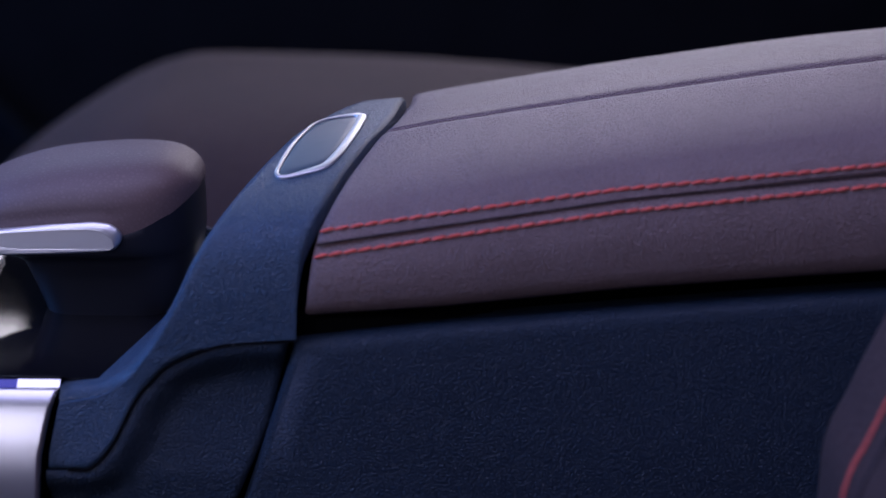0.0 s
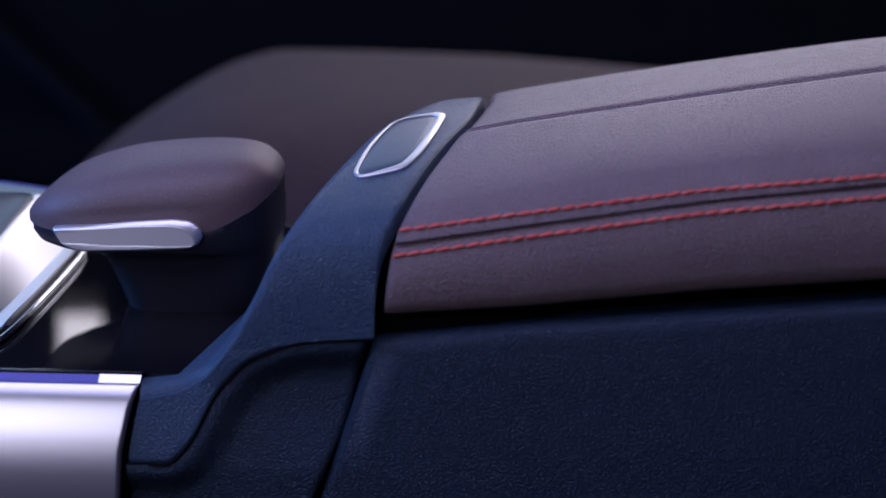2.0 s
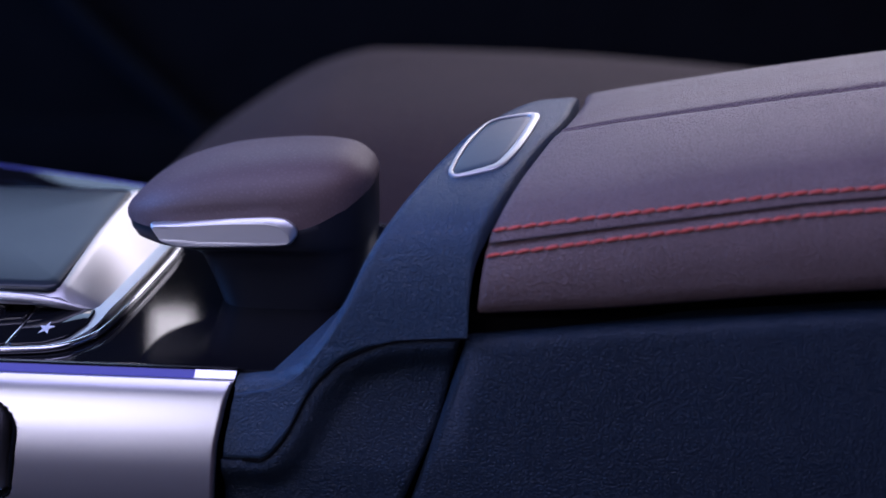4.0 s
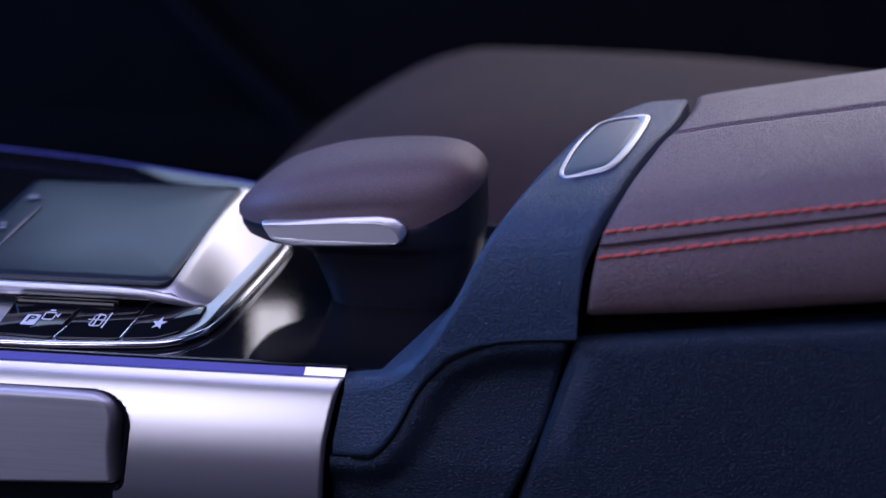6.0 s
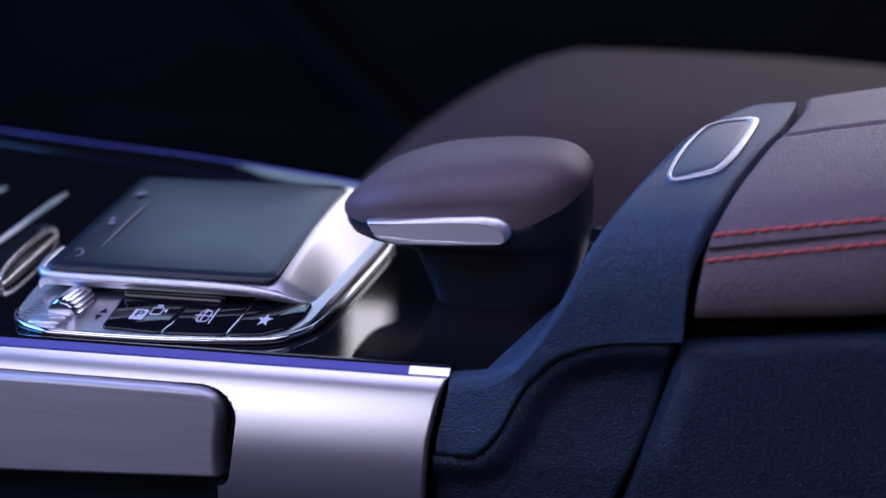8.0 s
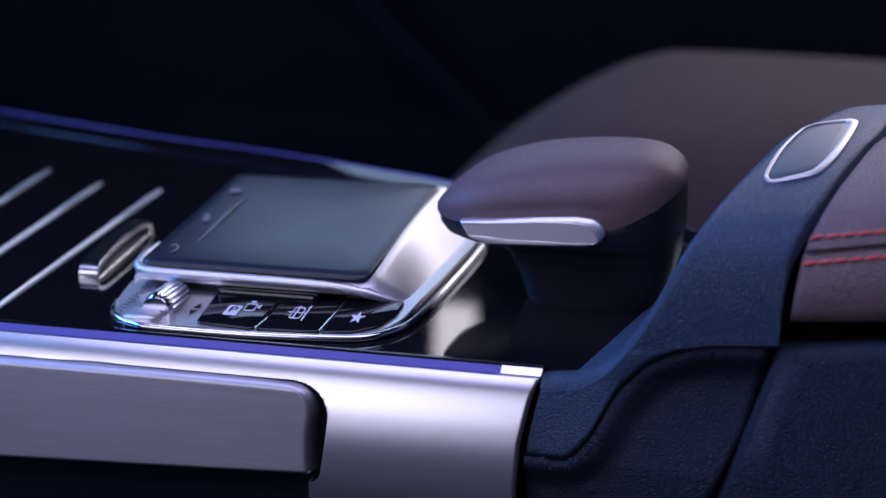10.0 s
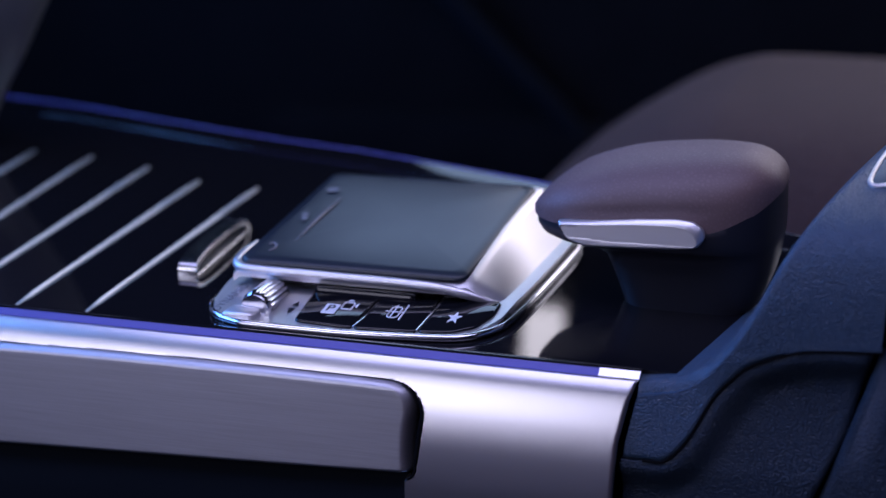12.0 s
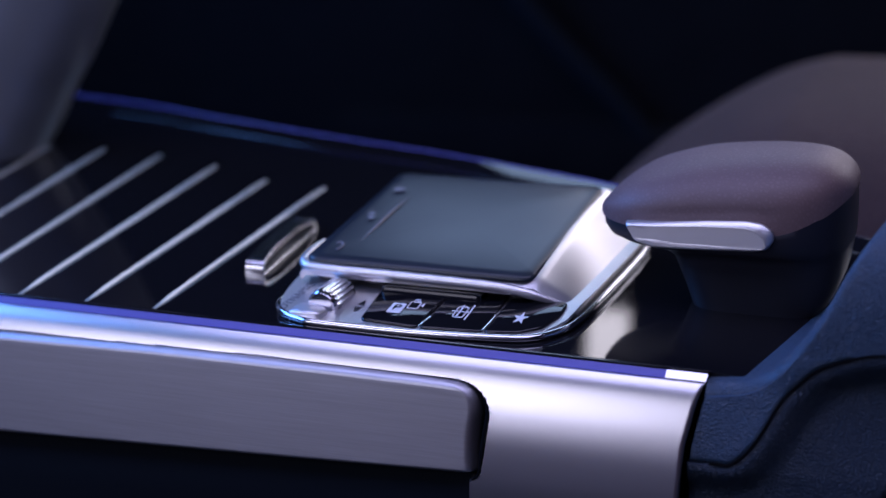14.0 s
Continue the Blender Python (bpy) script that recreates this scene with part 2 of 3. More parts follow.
# ---- armrest ----
ZB = [(0.06, 0.0222), (0.081, 0.024), (0.125, 0.0275), (0.183, 0.0342), (0.237, 0.0388), (0.266, 0.0410), (0.45, 0.054)]
ZS = [(0.06, 0.0395), (0.083, 0.0435), (0.125, 0.0506), (0.182, 0.0598), (0.236, 0.0660), (0.264, 0.0694), (0.45, 0.086)]
ZT = [(0.08, 0.0668), (0.104, 0.0707), (0.125, 0.0748), (0.187, 0.0851), (0.246, 0.0943), (0.278, 0.0985), (0.45, 0.117)]


def arm_point(y, h, x):
    """A place on the armrest's skin: h -1..0 from the foot to the lower seam, 0..1 from there to the top."""
    zb, zs, zt = interp(x, ZB), interp(x, ZS), interp(x, ZT)
    return (x, y, zs + h * (zs - zb) if h < 0 else zs + h * (zt - zs))


# y, height, x of the front edge
SEC = [(0.004, -1.0, 0.0815), (-0.001, -0.995, 0.0810), (-0.0030, -0.93, 0.0808), (-0.0040, -0.75, 0.0812), (-0.0038, -0.45, 0.0818), (-0.0025, -0.18, 0.0826),
       (-0.0002, 0.02, 0.0832), (0.0006, 0.06, 0.0835), (0.0016, 0.10, 0.0838), (0.0018, 0.13, 0.0840), (0.0012, 0.16, 0.0842), (0.0020, 0.22, 0.0846), (0.0032, 0.29, 0.0851),
       (0.0065, 0.44, 0.0866), (0.012, 0.57, 0.0885), (0.020, 0.68, 0.0908), (0.030, 0.78, 0.0935), (0.042, 0.87, 0.0970), (0.054, 0.945, 0.1003), (0.061, 0.985, 0.1024),
       (0.0626, 0.985, 0.1028), (0.0643, 0.90, 0.1033), (0.0660, 0.90, 0.1038), (0.0676, 0.995, 0.1043), (0.071, 1.02, 0.1053), (0.082, 1.03, 0.1078), (0.096, 1.025, 0.1102),
       (0.108, 0.995, 0.1115), (0.124, 0.935, 0.1122), (0.142, 0.865, 0.1124), (0.154, 0.62, 0.1124), (0.162, 0.3, 0.1124), (0.166, -0.2, 0.112), (0.166, -1.0, 0.112)]

armrest = thing("armrest", "brown leather armrest lid with red double stitching on the console", "armrest")


def arm_rows():
    rows = []
    mid = np.array([0.08, 0.35])
    for s, d in ((0.0, 0.0014), (0.0006, 0.0006), (0.0016, 0.0002), (0.003, 0.0), *[(0.003 + 0.34 * k / 40, 0) for k in range(1, 41)]):
        row = []
        for y, h, xf in SEC:
            yy = y + (mid[0] - y) * d * 12
            x, yv, z = arm_point(yy, h, xf + s)
            row.append((x, yv, z - (d if h > 0.3 else 0) - (0.0011 * math.exp(-s / 0.06) if h > 1 or yv > 0.1 else 0)))
        rows.append(row)
    return rows


bm = loft(arm_rows())
part("cushion", bm, LEATHER, armrest, "grained brown leather cushion", 60)
part("underside", box(0.088, 0.43, 0.004, 0.16, 0.012, 0.0225, 0.004), GAP, armrest, "black gap below the lid")


def seam_at(x, row):
    """A place in the double seam: row 0 is the lower line of stitches, 1 the upper one."""
    zs, zt = interp(x, ZS), interp(x, ZT)
    h = row * interp(x, [(0.083, 0.0073), (0.264, 0.0061), (0.45, 0.006)]) / (zt - zs)
    y = interp(h, [(b, a) for a, b, _ in SEC[2:20]])
    return Vector((x, y, zs + h * (zt - zs)))


def seam_row(row, pitch, length, rad, x0, x1=0.40):
    """Single stitches sunk into the leather along a line."""
    out = Vector((0, -1, 0.5)).normalized()
    for k in range(int((x1 - x0) / pitch)):
        a = x0 + k * pitch + random.uniform(-0.00012, 0.00012)
        rise = random.uniform(0.8, 1.1)
        pts = [seam_at(a + q * length, row) + out * (0.00062 * rise * math.sin(math.pi * q) ** 0.6 - 0.00006) + Vector((0, 0, 0.0004 * (q - 0.5))) for q in (0, 0.12, 0.3, 0.5, 0.7, 0.88, 1)]
        part("stitch", tube(pts, lambda u: rad * (0.55 + 0.45 * math.sin(math.pi * u) ** 0.5), 7), THREAD, armrest)


seam_row(0, 0.00475, 0.0043, 0.00060, 0.0836)
seam_row(1, 0.00475, 0.0043, 0.00060, 0.0856)
out_v = Vector((0, -0.0002, 0.0001))
part("seam", tube([seam_at(0.0845 + 0.0012 * k, 0.5) + out_v for k in range(270)], lambda u: 0.00042 + 0.00012 * math.sin(u * 800), 6), DARK_THREAD, armrest, "dark seam between the two rows of stitches")

# ---- console ----
console = thing("centre_console", "dark navy car centre console with brushed metal side trim", "centre console")

PROF = smooth_curve([(-0.002, -0.0018), (0.004, -0.0012), (0.0142, 0.0008), (0.0245, 0.0081), (0.0372, 0.0271), (0.0475, 0.0496), (0.0535, 0.0625), (0.060, 0.0720),
                     (0.066, 0.0768), (0.073, 0.0798), (0.083, 0.0815), (0.0945, 0.082), (0.115, 0.082)], 90)
SECT = [(-0.0045, 0.0175), (-0.0043, 0.0260), (-0.0039, 0.0330), (-0.0031, 0.0385), (-0.0018, 0.0440), (-0.0002, 0.0485), (0.0016, 0.0520), (0.0045, 0.0560), (0.010, 0.0602), (0.018, 0.0640), (0.028, 0.0672), (0.042, 0.0706), (0.058, 0.0734),
        (0.075, 0.0752), (0.095, 0.0765), (0.11, 0.0766), (0.126, 0.0742), (0.142, 0.0680), (0.152, 0.0590), (0.160, 0.042), (0.164, 0.015), (0.166, -0.01)]
XR = [(-0.006, 0.0770), (-0.0034, 0.0783), (0.0, 0.0800), (0.0045, 0.0826), (0.012, 0.0856), (0.02, 0.0880), (0.042, 0.0940), (0.06, 0.0990), (0.075, 0.1036), (0.09, 0.1067), (0.11, 0.1087), (0.142, 0.1096), (0.166, 0.1096)]
SECT_S = smooth_curve(SECT, 70)
SECT_S[:, 1] -= 0.2 * np.clip(SECT_S[:, 1] - 0.045, 0, 0.04)


def cap_height(x, y):
    a = float(np.interp(x - 0.187 * max(y, 0) - 0.22 * max(y - 0.08, 0), PROF[:, 0], PROF[:, 1])) - rolled(max(y + 0.0045, 0), 0.0055)
    b = float(np.interp(y, SECT_S[:, 0], SECT_S[:, 1])) + 0.10 * (x - 0.09)
    k = 0.0065
    h = max(k - abs(a - b), 0) / k
    return min(a, b) - h * h * k * 0.25


def face_y(z):
    """The console's near side, which swells a little outwards as it goes down."""
    return interp(z, [(-0.4, 0.01), (-0.12, -0.010), (-0.06, -0.0130), (-0.03, -0.0120), (-0.01, -0.0074), (0.0, -0.0052), (0.02, -0.0045), (0.034, -0.0040)])


cap_rows = []
for y, _ in SECT_S:
    xr = interp(y, XR)
    xs = np.linspace(-0.0005, xr - 0.0016, 70).tolist() + [xr - 0.0008, xr - 0.0002, xr]
    row = [(x, y, cap_height(x, y) - max(0, 0.0012 - (xr - x)) * 0.8) for x in xs]
    row.append((xr, y, row[-1][2] - 0.006))
    cap_rows.append(row)
part("front_cap", sheet(cap_rows), GRAIN, console, "dark navy grained plastic bow in front of the armrest", 70)

# the near side of the bow, cut off below by a curved shut line
SEAM = smooth_curve([(-0.008, -0.0268), (0.004, -0.0267), (0.0106, -0.0259), (0.0176, -0.0182), (0.0247, -0.0046), (0.0310, 0.0030), (0.0364, 0.0079), (0.0455, 0.0122), (0.055, 0.0150), (0.0749, 0.0166), (0.08, 0.0167)], 80)


def seam_z(x):
    return float(np.interp(x, SEAM[:, 0], SEAM[:, 1]))


def end_x(z):
    return interp(z, [(-0.12, -0.0055), (-0.0386, -0.0053), (-0.022, -0.0044), (-0.008, -0.0017), (0.0, 0.0008)])


def gap_x(z):
    """The shut line between the bow and the rear side panel."""
    return interp(z, [(-0.36, -0.05), (-0.12, 0.028), (-0.0393, 0.0585), (-0.0146, 0.0688), (0.0132, 0.0758), (0.016, 0.0764), (0.034, 0.0775)])


rows = []
for u in np.linspace(0, 1, 60):
    row = []
    for v in np.linspace(0, 1, 40):
        xa = -0.0045 + u * 0.082
        top = min(cap_height(xa, -0.0042), 0.034)
        low = seam_z(xa)
        z = low + (top - low) * v
        x = xa if u > 0.15 else xa + (end_x(z) + 0.0045 + 0.0010) * (1 - u / 0.15)
        lip = 0.0009 * math.exp(-((z - low) / 0.0009))
        row.append((x, face_y(z) + lip + 0.0006 * min(1, max(0, (z - 0.0100 - 0.10 * (x - 0.03)) / 0.003)), z))
    rows.append(row)
part("bow_side", sheet(rows, (0, 0.003, 0)), GRAIN, console, "dark navy grained side of the bow", 60)

part("shut_line", tube([(x, face_y(z - 0.0004) + 0.0001, z - 0.0004) for x, z in SEAM[7:76]], 0.00048, 6), GAP, console, "fine black shut line")


def seam_dist(x, z):
    d = np.hypot(SEAM[:, 0] - x, SEAM[:, 1] - z)
    return float(d.min())


rows = []
for v in np.linspace(0, 1, 90) ** 1.4:
    row = []
    for u in np.linspace(0, 1, 80):
        xa = -0.0045 + u * 0.0785
        low = seam_z(xa) - 0.0008
        z = low - v * (0.15 + low)
        x = xa + (gap_x(z) - 0.0750) * u
        d = seam_dist(x, z)
        s = min(max((d - 0.0022) / 0.0110, 0), 1)
        s = s * s * (3 - 2 * s)
        lip = 0.0010 * math.exp(-d / 0.0009)
        side = min(max((0.0035 - (gap_x(z) - x)) / 0.0035, 0), 1)
        row.append((x, face_y(z) + 0.0002 + lip + 0.0050 * s + 0.0025 * side**2, z))
    rows.append(row)
part("knee_panel", sheet(rows, (0, 0.003, 0)), SHADED_GRAIN, console, "navy grained knee panel with a sunken field, shade put into its colour", 60)
part("inner_frame", sheet([[(x, 0.0045, z) for x in (-0.01, 0.02, 0.05, 0.09, 0.30, 0.45)] for z in (-0.36, -0.05, -0.02, -0.008)], (0, 0.02, 0)), GAP, console)
part("inner_rail", box(0.070, 0.43, 0.0035, 0.15, -0.02, 0.022, 0.003), GAP, console)

# rear side panel below the armrest
PT = [(0.06, 0.0125), (0.081, 0.0158), (0.125, 0.0212), (0.183, 0.0268), (0.238, 0.0318), (0.267, 0.0341), (0.45, 0.047)]


def side_row(k):
    """Rounded top edge, then the flank down to the floor."""
    prof = [(0.010, -0.0004), (0.003, 0.0), (0.0008, -0.0002), (-0.0010, -0.0010), (-0.0024, -0.0022), (-0.0032, -0.0036), (-0.0036, -0.006), (-0.0045, -0.02), (-0.006, -0.045), (-0.008, -0.08), (-0.006, -0.14), (0.004, -0.36)]
    return prof


rows = []
for y, dz in side_row(0):
    row = []
    for k in range(44):
        u = k / 43
        x0 = 0.0774 + (0.34 * dz if dz > -0.1 else -0.034 + 0.1 * (dz + 0.1))
        s = [0, 0.0006, 0.0016, 0.0032][k] if k < 4 else 0.0032 + (u - 4 / 43) / (1 - 4 / 43) * 0.36
        tuck = [0.0022, 0.0011, 0.0003, 0][k] if k < 4 else 0
        x = x0 + s
        row.append((x, y + tuck, interp(x, PT) + dz))
    rows.append(row)
part("side_panel", sheet(rows, (0, 0.004, -0.001)), SHADED_GRAIN, console, "navy grained flank panel below the armrest, shade put into its colour", 60)

# release button in the bow
BTN = smooth_curve([(0.0930, 0.0925), (0.0962, 0.0884), (0.0952, 0.0750), (0.0926, 0.0579), (0.0893, 0.0446), (0.0851, 0.0358), (0.0781, 0.0324), (0.0708, 0.0307), (0.0679, 0.0338), (0.0680, 0.0405), (0.0704, 0.0572), (0.0739, 0.0742), (0.0776, 0.0851), (0.0845, 0.0902), (0.0930, 0.0925)], 71)[:-1]


def on_cap(u, v, h):
    return (u, v, cap_height(u, v) + h)


def ring(outer, inner, put, h0, h1):
    rows_ = []
    for o, h in ((outer, h0), (outer, h1 - 0.0003), (inset2(outer, 0.0004), h1), (inset2(inner, -0.0004), h1), (inner, h1 - 0.0003), (inner, h0)):
        rows_.append([put(u, v, h) for u, v in o])
    return loft(rows_, False)


def draw_in(o, left, right):
    """The outline drawn in, more on the side towards the armrest."""
    a, b, p = inset2(o, left), inset2(o, right), np.array(o)
    w = np.clip((p[:, 0] - 0.187 * p[:, 1] - 0.0655) / 0.011, 0, 1)[:, None]
    return a + (b - a) * w


part("button_frame", ring(BTN, draw_in(BTN, 0.0015, 0.0032), on_cap, -0.001, 0.0009), SATIN, console, "satin chrome frame round the release button")
rows = []
core = draw_in(BTN, 0.0014, 0.0031)
mid = core.mean(0)
for s in (1.0, 0.92, 0.75, 0.5, 0.25, 0.02):
    rows.append([on_cap(*(mid + (p - mid) * s), 0.0001 if s > 0.95 else 0.00045) for p in core])
part("release_button", loft(rows), NAVY, console, "dark release button for the armrest lid", 60)

# top deck
NEAR = [(-0.75, 0.004), (-0.28, 0.0036), (0.0, 0.0032), (0.03, 0.0032)]
FAR_IN = smooth_curve([(-0.80, 0.395), (-0.45, 0.322), (-0.35, 0.293), (-0.265, 0.266), (-0.195, 0.2465), (-0.115, 0.216), (-0.050, 0.188), (0.02, 0.160), (0.06, 0.14)], 60)
FAR_OUT = smooth_curve([(-0.80, 0.425), (-0.445, 0.348), (-0.35, 0.317), (-0.265, 0.2885), (-0.1975, 0.2695), (-0.1235, 0.2438), (-0.098, 0.2341), (0.024, 0.178), (0.06, 0.16)], 60)


def far_in(x):
    return float(np.interp(x, FAR_IN[:, 0], FAR_IN[:, 1]))


def far_out(x):
    return float(np.interp(x, FAR_OUT[:, 0], FAR_OUT[:, 1]))


rows = []
for x in np.linspace(-0.78, 0.055, 60):
    a, b = interp(x, NEAR), far_in(x)
    rows.append([(x, a + (b - a) * v, -0.0003) for v in np.linspace(0, 1, 8)])
part("deck", sheet(rows, (0, 0, -0.006)), GLOSS, console, "glossy piano black deck")

# outline of the sliding flap in the near side trim
FLAP_T = [(-0.60, -0.0160), (-0.2728, -0.0110), (-0.198, -0.0094), (-0.13, -0.0090), (-0.09, -0.0091), (-0.07, -0.0096)]
FLAP_B = [(-0.60, -0.059), (-0.2776, -0.0503), (-0.131, -0.0436), (-0.080, -0.0408), (-0.07, -0.0406)]
FLAP_END = [(-0.0091 - 0.011 * (1 - math.cos(a)), -0.0880 + 0.0125 * math.sin(a)) for a in np.linspace(0.15, math.pi / 2, 12)]
FLAP_END += [(-0.0380 - 0.0048 * math.sin(a), -0.0823 + 0.0050 * math.cos(a)) for a in np.linspace(0, 1.45, 10)]
FLAP_END = FLAP_END[::-1]

# near side trim: light strip on its upper edge, rounded satin metal below
TRIM_P = smooth_curve([(-0.0026, -0.0019), (-0.0040, -0.0025), (-0.0068, -0.0060), (-0.0098, -0.0120), (-0.0124, -0.0190), (-0.0147, -0.0275), (-0.0162, -0.037), (-0.0171, -0.047), (-0.0174, -0.06), (-0.016, -0.08)], 150)
rows = []
for y, z in TRIM_P:
    row = []
    x1 = end_x(z) - 0.0012
    for u in [*np.linspace(-0.75, -0.11, 40), *np.linspace(-0.1095, -0.068, 90), *np.linspace(-0.066, -0.012, 24), *[x1 - d for d in (0.005, 0.003, 0.0016, 0.0010, 0.0006, 0.0003, 0.0)]]:
        x = float(u)
        edge = 0.0008 * max(0, 1 - (x1 - x) / 0.001)
        sunk = 0.0085 * min(max((interp(z, FLAP_END) + 0.0012 - x) / 0.0009, 0), 1) * min(max((interp(x, FLAP_T) + 0.0002 - z) / 0.0009, 0), 1)
        row.append((x, y + edge + sunk, z))
    rows.append(row)
part("metal_trim", sheet(rows, (0, 0.002, 0)), TRIM, console, "satin aluminium side trim with a rounded top", 60)
part("trim_edge", sheet([[(x, y, z) for x in (-0.75, -0.3, -0.0145, -0.0005)] for y, z in ((0.0040, -0.0004), (0.0036, 0.0004), (0.0022, 0.0006), (0.0010, 0.0005), (0.0003, 0.0001))], (0, 0.0004, -0.0008)), GLOSS, console, "thin black edge of the deck")
strip = [(0.0002, 0.0001), (-0.0012, -0.0008), (-0.0026, -0.0017)]
part("light_strip", sheet([[(x, y, z) for x in np.linspace(-0.75, -0.0150, 20)] for y, z in strip], (0, 0.001, -0.0008)), LED, console, "blue glowing ambient light strip")
part("strip_end", sheet([[(x, y - 0.0002, z + 0.0002) for x in (-0.0146, -0.006, -0.0006)] for y, z in strip], (0, 0.001, -0.0008)), CHROME, console, "bright metal end of the light strip")

# sliding flap
flap_y = lambda v: -0.0092 + 0.15 * (v + 0.009)


rows = []
for q in [*np.linspace(0, 0.10, 10), *np.linspace(0.13, 0.87, 24), *np.linspace(0.90, 1, 12)]:
    row = []
    for p in [*np.linspace(0, 0.94, 30), *np.linspace(0.943, 1, 40)]:
        xa = -0.60 + p * 0.5243
        zb, zt = interp(xa, FLAP_B), interp(xa, FLAP_T)
        z = zb + (zt - zb) * q
        end = interp(z, FLAP_END)
        end -= 0.0022 * math.sin(math.pi * q) ** 0.7
        x = -0.60 + p * (end + 0.60)
        scoop = 0.0045 * max(0, 1 - (end - x) / 0.0045) ** 2
        row.append((x, flap_y(z) - 0.0022 + rolled(zt - z, 0.0026) + rolled(z - zb, 0.0014) + scoop, z))
    rows.append(row)
trim_y = [(q, p) for p, q in TRIM_P[::-1]]
# black sheet over the groove's floor, painting the crescent of shade there
part("flap_recess_shade", sheet([[(interp(z, FLAP_END) + dx, interp(z, trim_y) + dy, z) for dx, dy in ((-0.0075, 0.0062), (-0.003, 0.0060), (0.0004, 0.0050), (0.0011, 0.0012))] for z in np.linspace(-0.0424, -0.0098, 40)], (0, 0.001, 0)), GAP, console, "black sheet for the shade in the finger recess at the end of the flap", 60)
part("flap_shut_line", tube([(interp(z, FLAP_END) + 0.0008, interp(z, trim_y) + 0.0004, z) for z in np.linspace(-0.0424, -0.0096, 60)], lambda t: 0.0010 * min(1, 0.4 + 2 * t, 0.3 + 2 * (1 - t)), 8), GAP, console, "dark line round the end of the flap")
part("flap", sheet(rows, (0, 0.004, 0)), FLAP, console, "brushed aluminium flap over a stowage tray", 50)
rows = [[(x, y, interp(x, FLAP_B) + dz) for x in np.linspace(-0.75, -0.0795, 30)] for y, dz in ((-0.0085, 0.0040), (-0.0088, -0.0010), (-0.0100, -0.004), (-0.0135, -0.012), (-0.0145, -0.02), (-0.0135, -0.06), (-0.004, -0.29))]
part("lower_side", sheet(rows, (0, 0.003, 0)), DOOR_RAIL, console, "dark lower side of the console", 60)

# far rim
rows = []
for v, z in ((0.0, -0.0006), (0.04, 0.0), (0.20, 0.0012), (0.40, 0.0026), (0.54, 0.0035)):
    rows.append([(x, far_in(x) + (far_out(x) - far_in(x)) * v, z) for x in np.linspace(-0.78, 0.05, 70)])
part("far_rim", sheet(rows, (0, 0, -0.004)), GLOSS, console, "glossy black far rim of the deck", 60)
rows = [[(x, far_in(x) + (far_out(x) - far_in(x)) * v, z) for x in np.linspace(-0.78, -0.02, 60)] for v, z in ((0.545, 0.0035), (0.565, 0.0039), (0.60, 0.0039), (0.64, 0.0030))]
part("far_light_strip", sheet(rows, (0, 0, -0.002)), LED, console, "blue glowing ambient light strip")
part("far_side", sheet([[(x, far_in(x) + (far_out(x) - far_in(x)) * 0.66, z) for x in np.linspace(-0.78, 0.05, 30)] for z in (0.0032, -0.05, -0.36)], (0, -0.003, 0)), SHADED_GRAIN, console, "far side of the console, shade put into its colour")

# thin metal strips across the deck
for k in range(10):
    xa = -0.2160 - 0.0302 * k
    lean, ya, yb = (0.014, 0.018, 0.026, 0.036, 0.043, 0.046, 0.050, 0.054, 0.058, 0.062)[k], 0.0042, (0.192, 0.197, 0.2165, 0.230, 0.234, 0.232, 0.236, 0.24, 0.244, 0.248)[k]
    rows = []
    for q in np.linspace(0, 1, 14):
        x, y = xa - lean * q, ya + (yb - ya) * q
        w = 0.0009 + 0.0006 * q
        fade = 1 if 0.02 < q < 0.97 else 0.3
        rows.append([(x - w, y, -0.0004), (x - w * 0.7, y, -0.0004 + 0.0010 * fade), (x, y, -0.0004 + 0.0015 * fade), (x + w * 0.7, y, -0.0004 + 0.0010 * fade), (x + w, y, -0.0004)])
    part("deck_strip", loft(rows), STRIP, console, "thin raised metal strip")

# ---- touchpad controller ----
unit = thing("touchpad_controller", "silver and black touchpad controller on the glossy deck", "touchpad")
BASE = smooth_curve([(-0.1745, 0.050), (-0.1738, 0.034), (-0.1715, 0.0210), (-0.1655, 0.0115), (-0.156, 0.0062), (-0.147, 0.0044), (-0.1155, 0.0045), (-0.095, 0.0064), (-0.078, 0.0087), (-0.0690, 0.0112), (-0.0628, 0.0160), (-0.0580, 0.0240),
                     (-0.0555, 0.0335), (-0.0540, 0.060), (-0.0532, 0.1235), (-0.0560, 0.140), (-0.066, 0.150), (-0.11, 0.153), (-0.155, 0.150), (-0.168, 0.142), (-0.1740, 0.128), (-0.1748, 0.09), (-0.1745, 0.050)], 110)[:-1]
flat = lambda u, v, h: (u, v, h)
part("bezel", tube([(u, v, 0.0012) for u, v in inset2(BASE, 0.0012)], 0.0014, 12, True), CHROME, unit, "polished chrome bezel")
def lean_z(v):
    """The controller's plate leans towards its near edge."""
    return 0.0010 + 0.13 * (min(max(v, 0.006), 0.042) - 0.006)


part("base_plate", sheet([[(mx + (u - mx) * q, my + (v - my) * q, lean_z(my + (v - my) * q)) for u, v in np.vstack([inset2(BASE, 0.0022), inset2(BASE, 0.0022)[:1]])] for mx, my in ((-0.115, 0.05),) for q in (1.0, 0.95, 0.9, 0.8, 0.7, 0.6, 0.5, 0.3, 0.02)], (0, 0, -0.0012)), SATIN, unit, "satin silver base plate")


